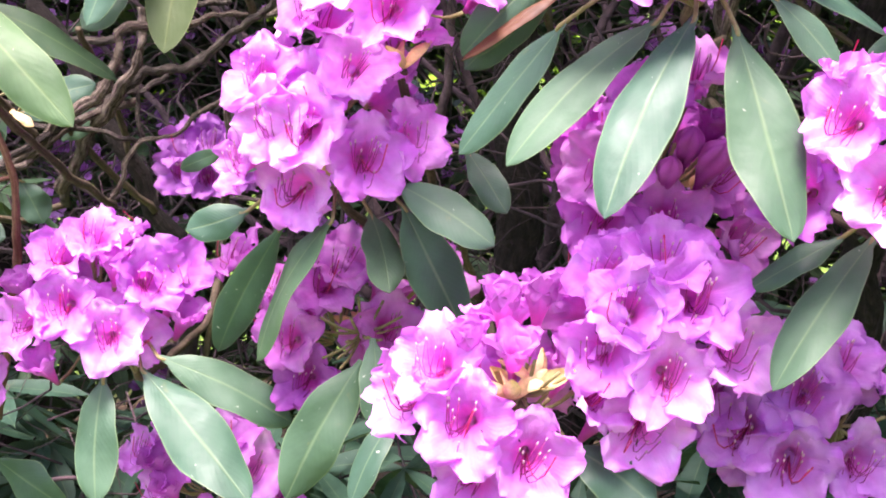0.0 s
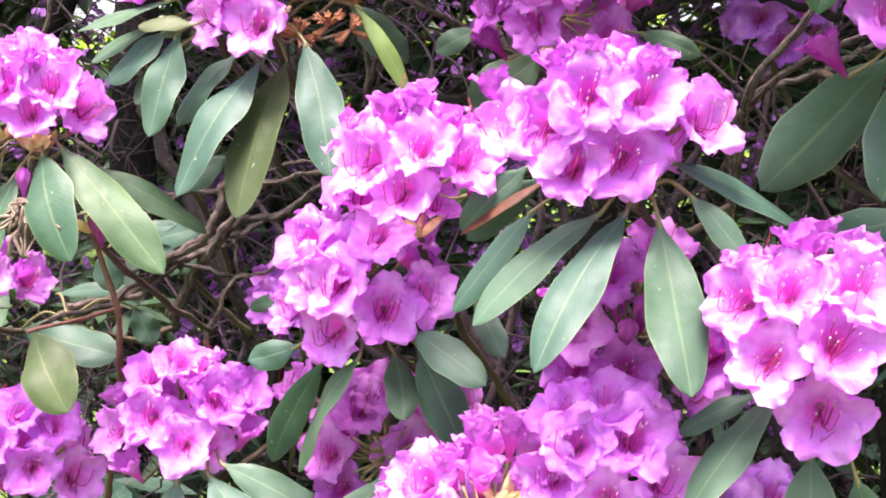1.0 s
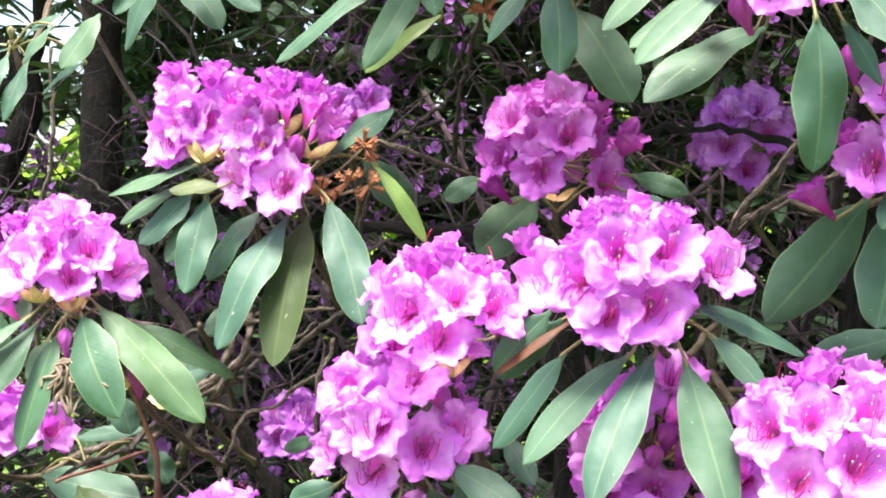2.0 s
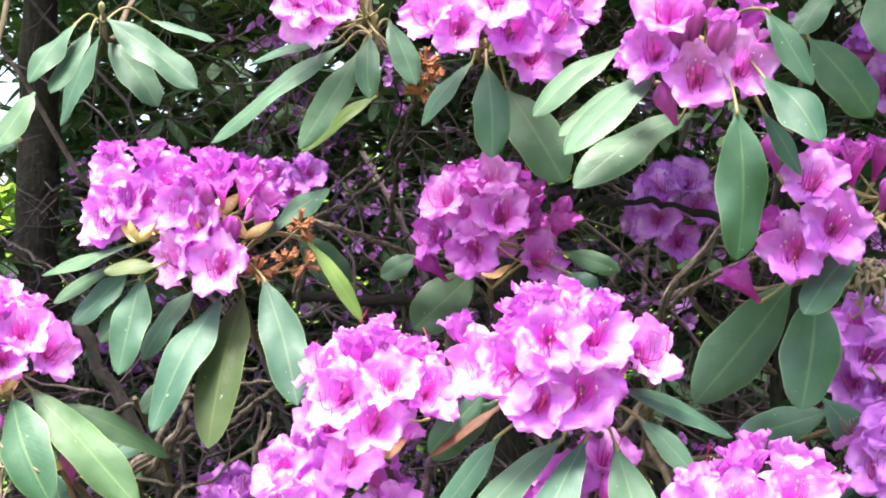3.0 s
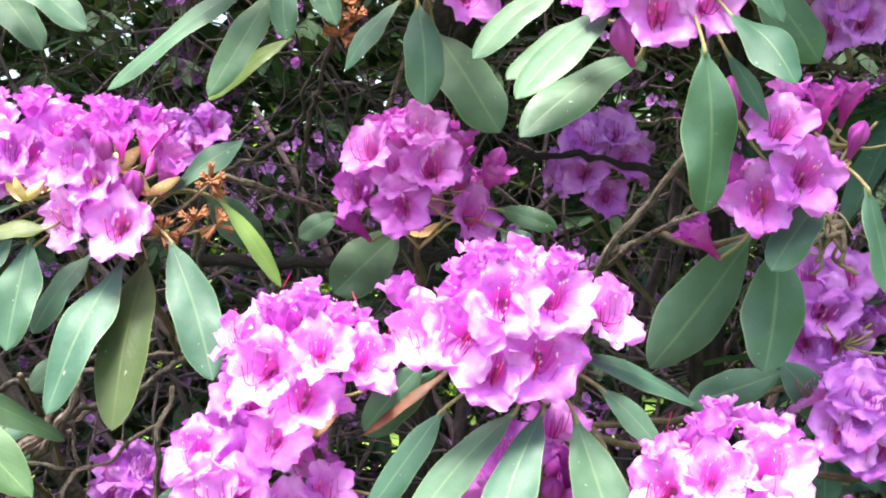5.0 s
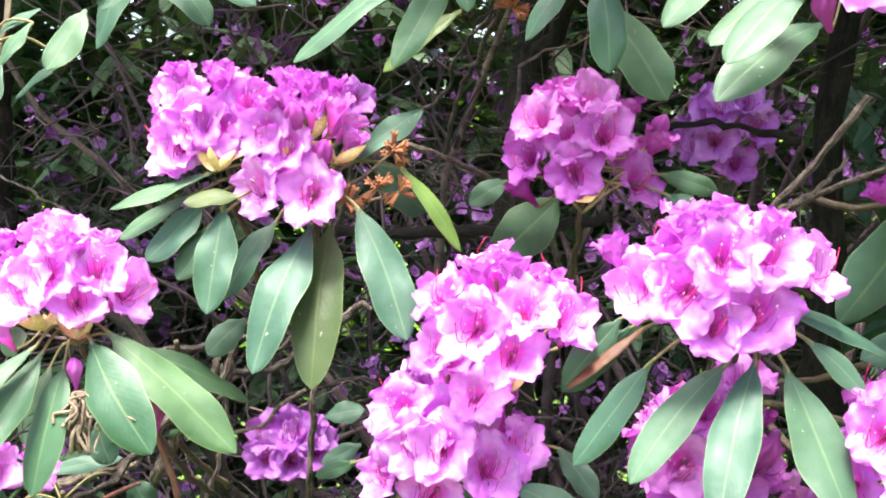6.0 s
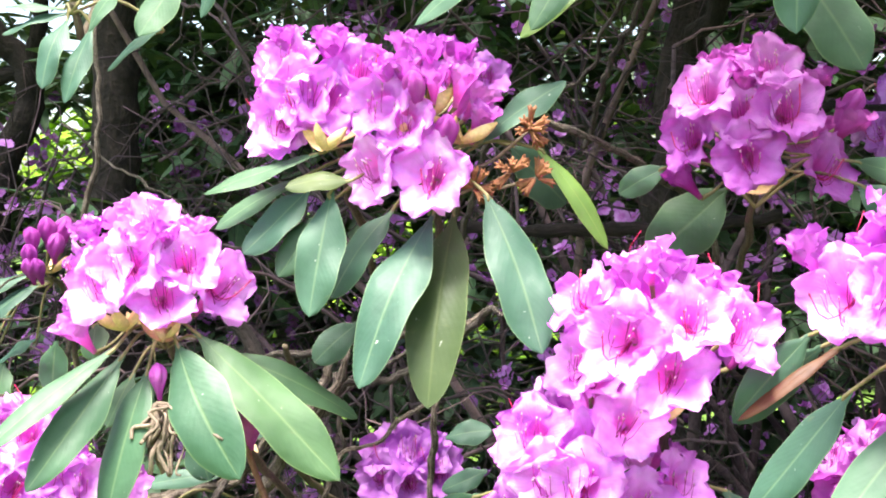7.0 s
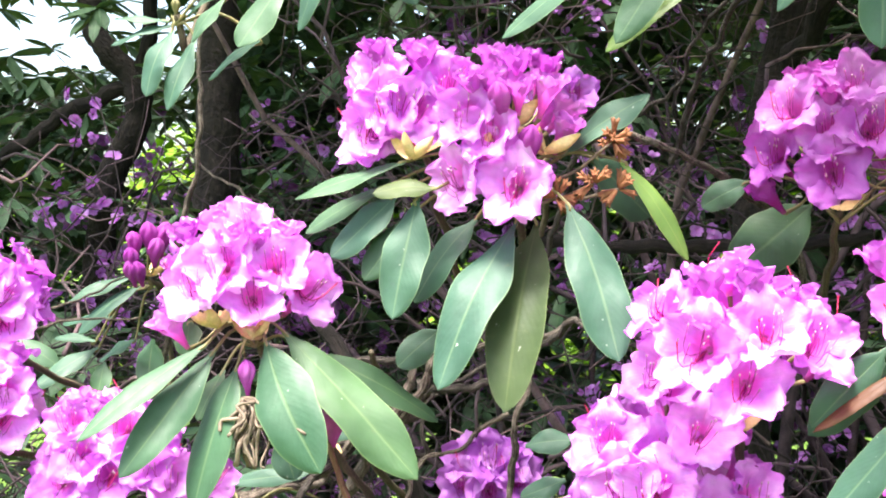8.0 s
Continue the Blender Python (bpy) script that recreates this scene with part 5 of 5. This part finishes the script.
def roof_leaves(rng, put):
    # a crown added overhead, which keeps the inside dim
    for _ in range(560):
        x = rng.uniform(-0.9, 2.4)
        y = rng.uniform(0.95, 3.4)
        z = 2.15 + 0.35 * rng.random() + 0.25 * (y - 1) * rng.random()
        whorl(rng, put, Vector((x, y, z)), rng.uniform(0.1, 0.15))
    for _ in range(430):
        # a crown added out of view to shade the neighbouring shrub
        whorl(rng, put, Vector((rng.uniform(-3.2, -0.7), rng.uniform(1.1, 4.0), rng.uniform(2.55, 3.3))), rng.uniform(0.11, 0.16))
    # more leaves added out of view, shading the deeper trusses
    for _ in range(260):
        y = rng.uniform(0.86, 1.2)
        whorl(rng, put, Vector((rng.uniform(0.02, 1.3), y, rng.uniform(2.0, 2.35))), rng.uniform(0.1, 0.14))
    for _ in range(58):
        # leaves added out of view to shade the trusses on this side
        whorl(rng, put, Vector((rng.uniform(0.27, 0.95), rng.uniform(0.42, 0.86), rng.uniform(2.17, 2.4))), rng.uniform(0.1, 0.14))


def low_leaves(rng, put):
    for _ in range(420):
        p = Vector((rng.uniform(-1.3, 1.6), rng.uniform(0.75, 1.3), rng.uniform(0.12, 1.0)))
        whorl(rng, put, p, rng.uniform(0.1, 0.14))
    for _ in range(200):
        p = Vector((rng.uniform(0.75, 1.9), rng.uniform(0.55, 1.4), rng.uniform(0.9, 2.2)))
        whorl(rng, put, p, rng.uniform(0.1, 0.14))
    for _ in range(300):
        p = Vector((rng.uniform(-0.9, 1.5), rng.uniform(1.1, 1.9), rng.uniform(0.35, 1.12)))
        whorl(rng, put, p, rng.uniform(0.09, 0.13))
    for _ in range(160):
        p = Vector((rng.uniform(0.45, 1.5), rng.uniform(0.75, 1.6), rng.uniform(0.9, 2.2)))
        whorl(rng, put, p, rng.uniform(0.09, 0.13))


heap("shrub_foliage", "dark green leaves deep inside the shrub", "foliage", back_leaves, [LEAF], 1)
heap("shrub_crown", "dense leafy crown added overhead to keep the shrub's inside dim", "foliage", roof_leaves, [LEAF], 2)
heap("shrub_underside", "dark leaves on the shrub's lower branches", "foliage", low_leaves, [LEAF], 3)


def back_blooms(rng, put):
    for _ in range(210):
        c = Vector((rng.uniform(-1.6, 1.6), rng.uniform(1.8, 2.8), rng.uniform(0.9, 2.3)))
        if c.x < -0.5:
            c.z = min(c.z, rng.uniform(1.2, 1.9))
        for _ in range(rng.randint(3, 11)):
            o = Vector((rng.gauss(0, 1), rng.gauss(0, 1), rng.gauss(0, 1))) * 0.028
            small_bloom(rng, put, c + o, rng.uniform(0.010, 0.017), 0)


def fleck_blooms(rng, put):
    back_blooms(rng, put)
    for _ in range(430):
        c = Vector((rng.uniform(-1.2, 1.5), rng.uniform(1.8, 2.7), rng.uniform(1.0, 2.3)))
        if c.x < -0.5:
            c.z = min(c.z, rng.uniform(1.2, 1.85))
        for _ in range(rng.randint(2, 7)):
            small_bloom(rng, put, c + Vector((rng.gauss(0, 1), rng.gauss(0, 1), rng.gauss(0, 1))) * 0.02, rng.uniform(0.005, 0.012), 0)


heap("distant_blossom", "mauve flowers glimpsed through the shrub", "blossom", fleck_blooms, [PETAL_VIOLET_SHADED], 4)


def twigs(rng, put):
    for k in range(4600):
        p = Vector((rng.uniform(-1.3, 1.6), rng.uniform(1.15, 2.3), rng.uniform(0.8, 2.35)))
        if p.x < -0.55:
            p.z = min(p.z, rng.uniform(1.0, 1.5 + 0.16 * p.y))
        d = Vector((rng.uniform(-1, 1), rng.uniform(-0.6, 0.6), rng.uniform(-0.5, 0.8))).normalized()
        pts = [p]
        for _ in range(6):
            d = (d + Vector([rng.uniform(-0.75, 0.75) for _ in range(3)])).normalized()
            if pts[-1].y < 1.25:
                d.y = abs(d.y)
            pts.append(pts[-1] + d * rng.uniform(0.02, 0.065))
        r = rng.choice((0.0005, 0.0006, 0.0008, 0.0008, 0.0011, 0.0014, 0.0018, 0.003))
        put(*tube_data(pts, [r * (1 - 0.1 * i) for i in range(7)], 5))
    for k in range(36):
        p = Vector((rng.uniform(-0.35, 1.4), rng.uniform(1.6, 2.5), rng.uniform(0.4, 1.0)))
        d = Vector((rng.uniform(-0.6, 0.6), rng.uniform(-0.3, 0.3), 1)).normalized()
        pts = [p]
        for _ in range(9):
            d = (d + Vector([rng.uniform(-0.28, 0.28) for _ in range(3)])).normalized()
            if pts[-1].y < 1.25:
                d.y = abs(d.y)
            pts.append(pts[-1] + d * rng.uniform(0.1, 0.2))
        r = rng.uniform(0.006, 0.016)
        put(*tube_data(pts, [r * (1 - 0.07 * i) for i in range(10)], 6, 0.15, k))


heap("twigs", "tangle of thin bare brown twigs inside the shrub", "twigs", twigs, [TWIG], 5)

# upright stems of neighbouring shrubs
TRUNKS = thing("neighbour_shrub", (-0.75, 1.95, 0.0), "dark upright trunks of a neighbouring shrub", "shrub")
ticket[0] += 1
tube("trunk", [(-0.84, 1.95, -0.05), (-0.83, 1.95, 0.8), (-0.807, 1.95, 1.6), (-0.79, 1.95, 1.9), (-0.786, 1.95, 2.1), (-0.75, 2.0, 2.8)], 0.05, 0.03, BARK_SHADED, TRUNKS, 9, 0.004, 0.08, 11, 12)
tube("trunk", [(-1.22, 2.2, -0.05), (-1.2, 2.2, 0.9), (-1.146, 2.2, 1.65), (-1.07, 2.2, 1.845), (-1.06, 2.2, 1.94), (-1.12, 2.2, 2.01), (-1.16, 2.2, 2.12), (-1.2, 2.25, 2.7)], 0.034, 0.022, BARK_SHADED, TRUNKS, 7, 0.004, 0.1, 12, 10)
tube("limb", [(-1.06, 2.2, 1.948), (-1.176, 2.2, 1.9), (-1.29, 2.2, 1.84), (-1.41, 2.2, 1.77), (-1.6, 2.25, 1.7)], 0.017, 0.011, BARK_SHADED, TRUNKS, 8, 0.005, 0.1, 13, 8)
tube("limb", [(-1.06, 2.2, 1.93), (-1.03, 2.2, 2.05), (-1.02, 2.2, 2.2), (-1.0, 2.2, 2.5)], 0.018, 0.012, BARK_SHADED, TRUNKS, 8, 0.004, 0.1, 14, 8)


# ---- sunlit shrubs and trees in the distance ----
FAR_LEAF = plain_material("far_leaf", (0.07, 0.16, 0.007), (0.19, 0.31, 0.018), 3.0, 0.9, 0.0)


def clump(rng, put, c, r, count, size):
    for _ in range(count):
        d = Vector((rng.gauss(0, 1), rng.gauss(0, 1), rng.gauss(0, 1))).normalized()
        p = c + Vector((d.x * r.x, d.y * r.y, d.z * r.z)) * rng.uniform(0.55, 1.05)
        q = Vector((rng.uniform(-1, 1), rng.uniform(-1, 1), rng.uniform(-0.8, 0.5))).normalized()
        small_leaf(rng, put, p, q, size * rng.uniform(0.7, 1.3), size * 0.6)


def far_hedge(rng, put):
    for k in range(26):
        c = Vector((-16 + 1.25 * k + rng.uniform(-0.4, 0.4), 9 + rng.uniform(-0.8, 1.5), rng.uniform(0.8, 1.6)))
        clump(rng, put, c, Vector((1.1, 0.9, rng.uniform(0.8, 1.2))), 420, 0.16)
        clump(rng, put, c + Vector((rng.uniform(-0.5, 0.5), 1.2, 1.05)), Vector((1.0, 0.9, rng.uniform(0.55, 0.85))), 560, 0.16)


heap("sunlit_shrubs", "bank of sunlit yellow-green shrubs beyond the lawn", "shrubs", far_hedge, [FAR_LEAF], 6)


def far_trees(rng, put):
    # tall dark trees that close the view behind the shrub
    for k in range(20):
        x = -3.6 + 1.0 * k + rng.uniform(-0.3, 0.3)
        for h in range(7):
            c = Vector((x + rng.uniform(-0.6, 0.6), 11 + rng.uniform(-1, 2), 0.8 + h * 1.05 + rng.uniform(-0.3, 0.3)))
            clump(rng, put, c, Vector((1.2, 1.0, 0.9)), 150, 0.3)


DARK_LEAF = leaf_material("tree_leaf", (0.02, 0.05, 0.02), (0.05, 0.1, 0.03), (0.1, 0.15, 0.05), 0.6, 0.1)
heap("distant_trees", "dark leafy trees standing behind the shrubs", "trees", far_trees, [DARK_LEAF], 8)
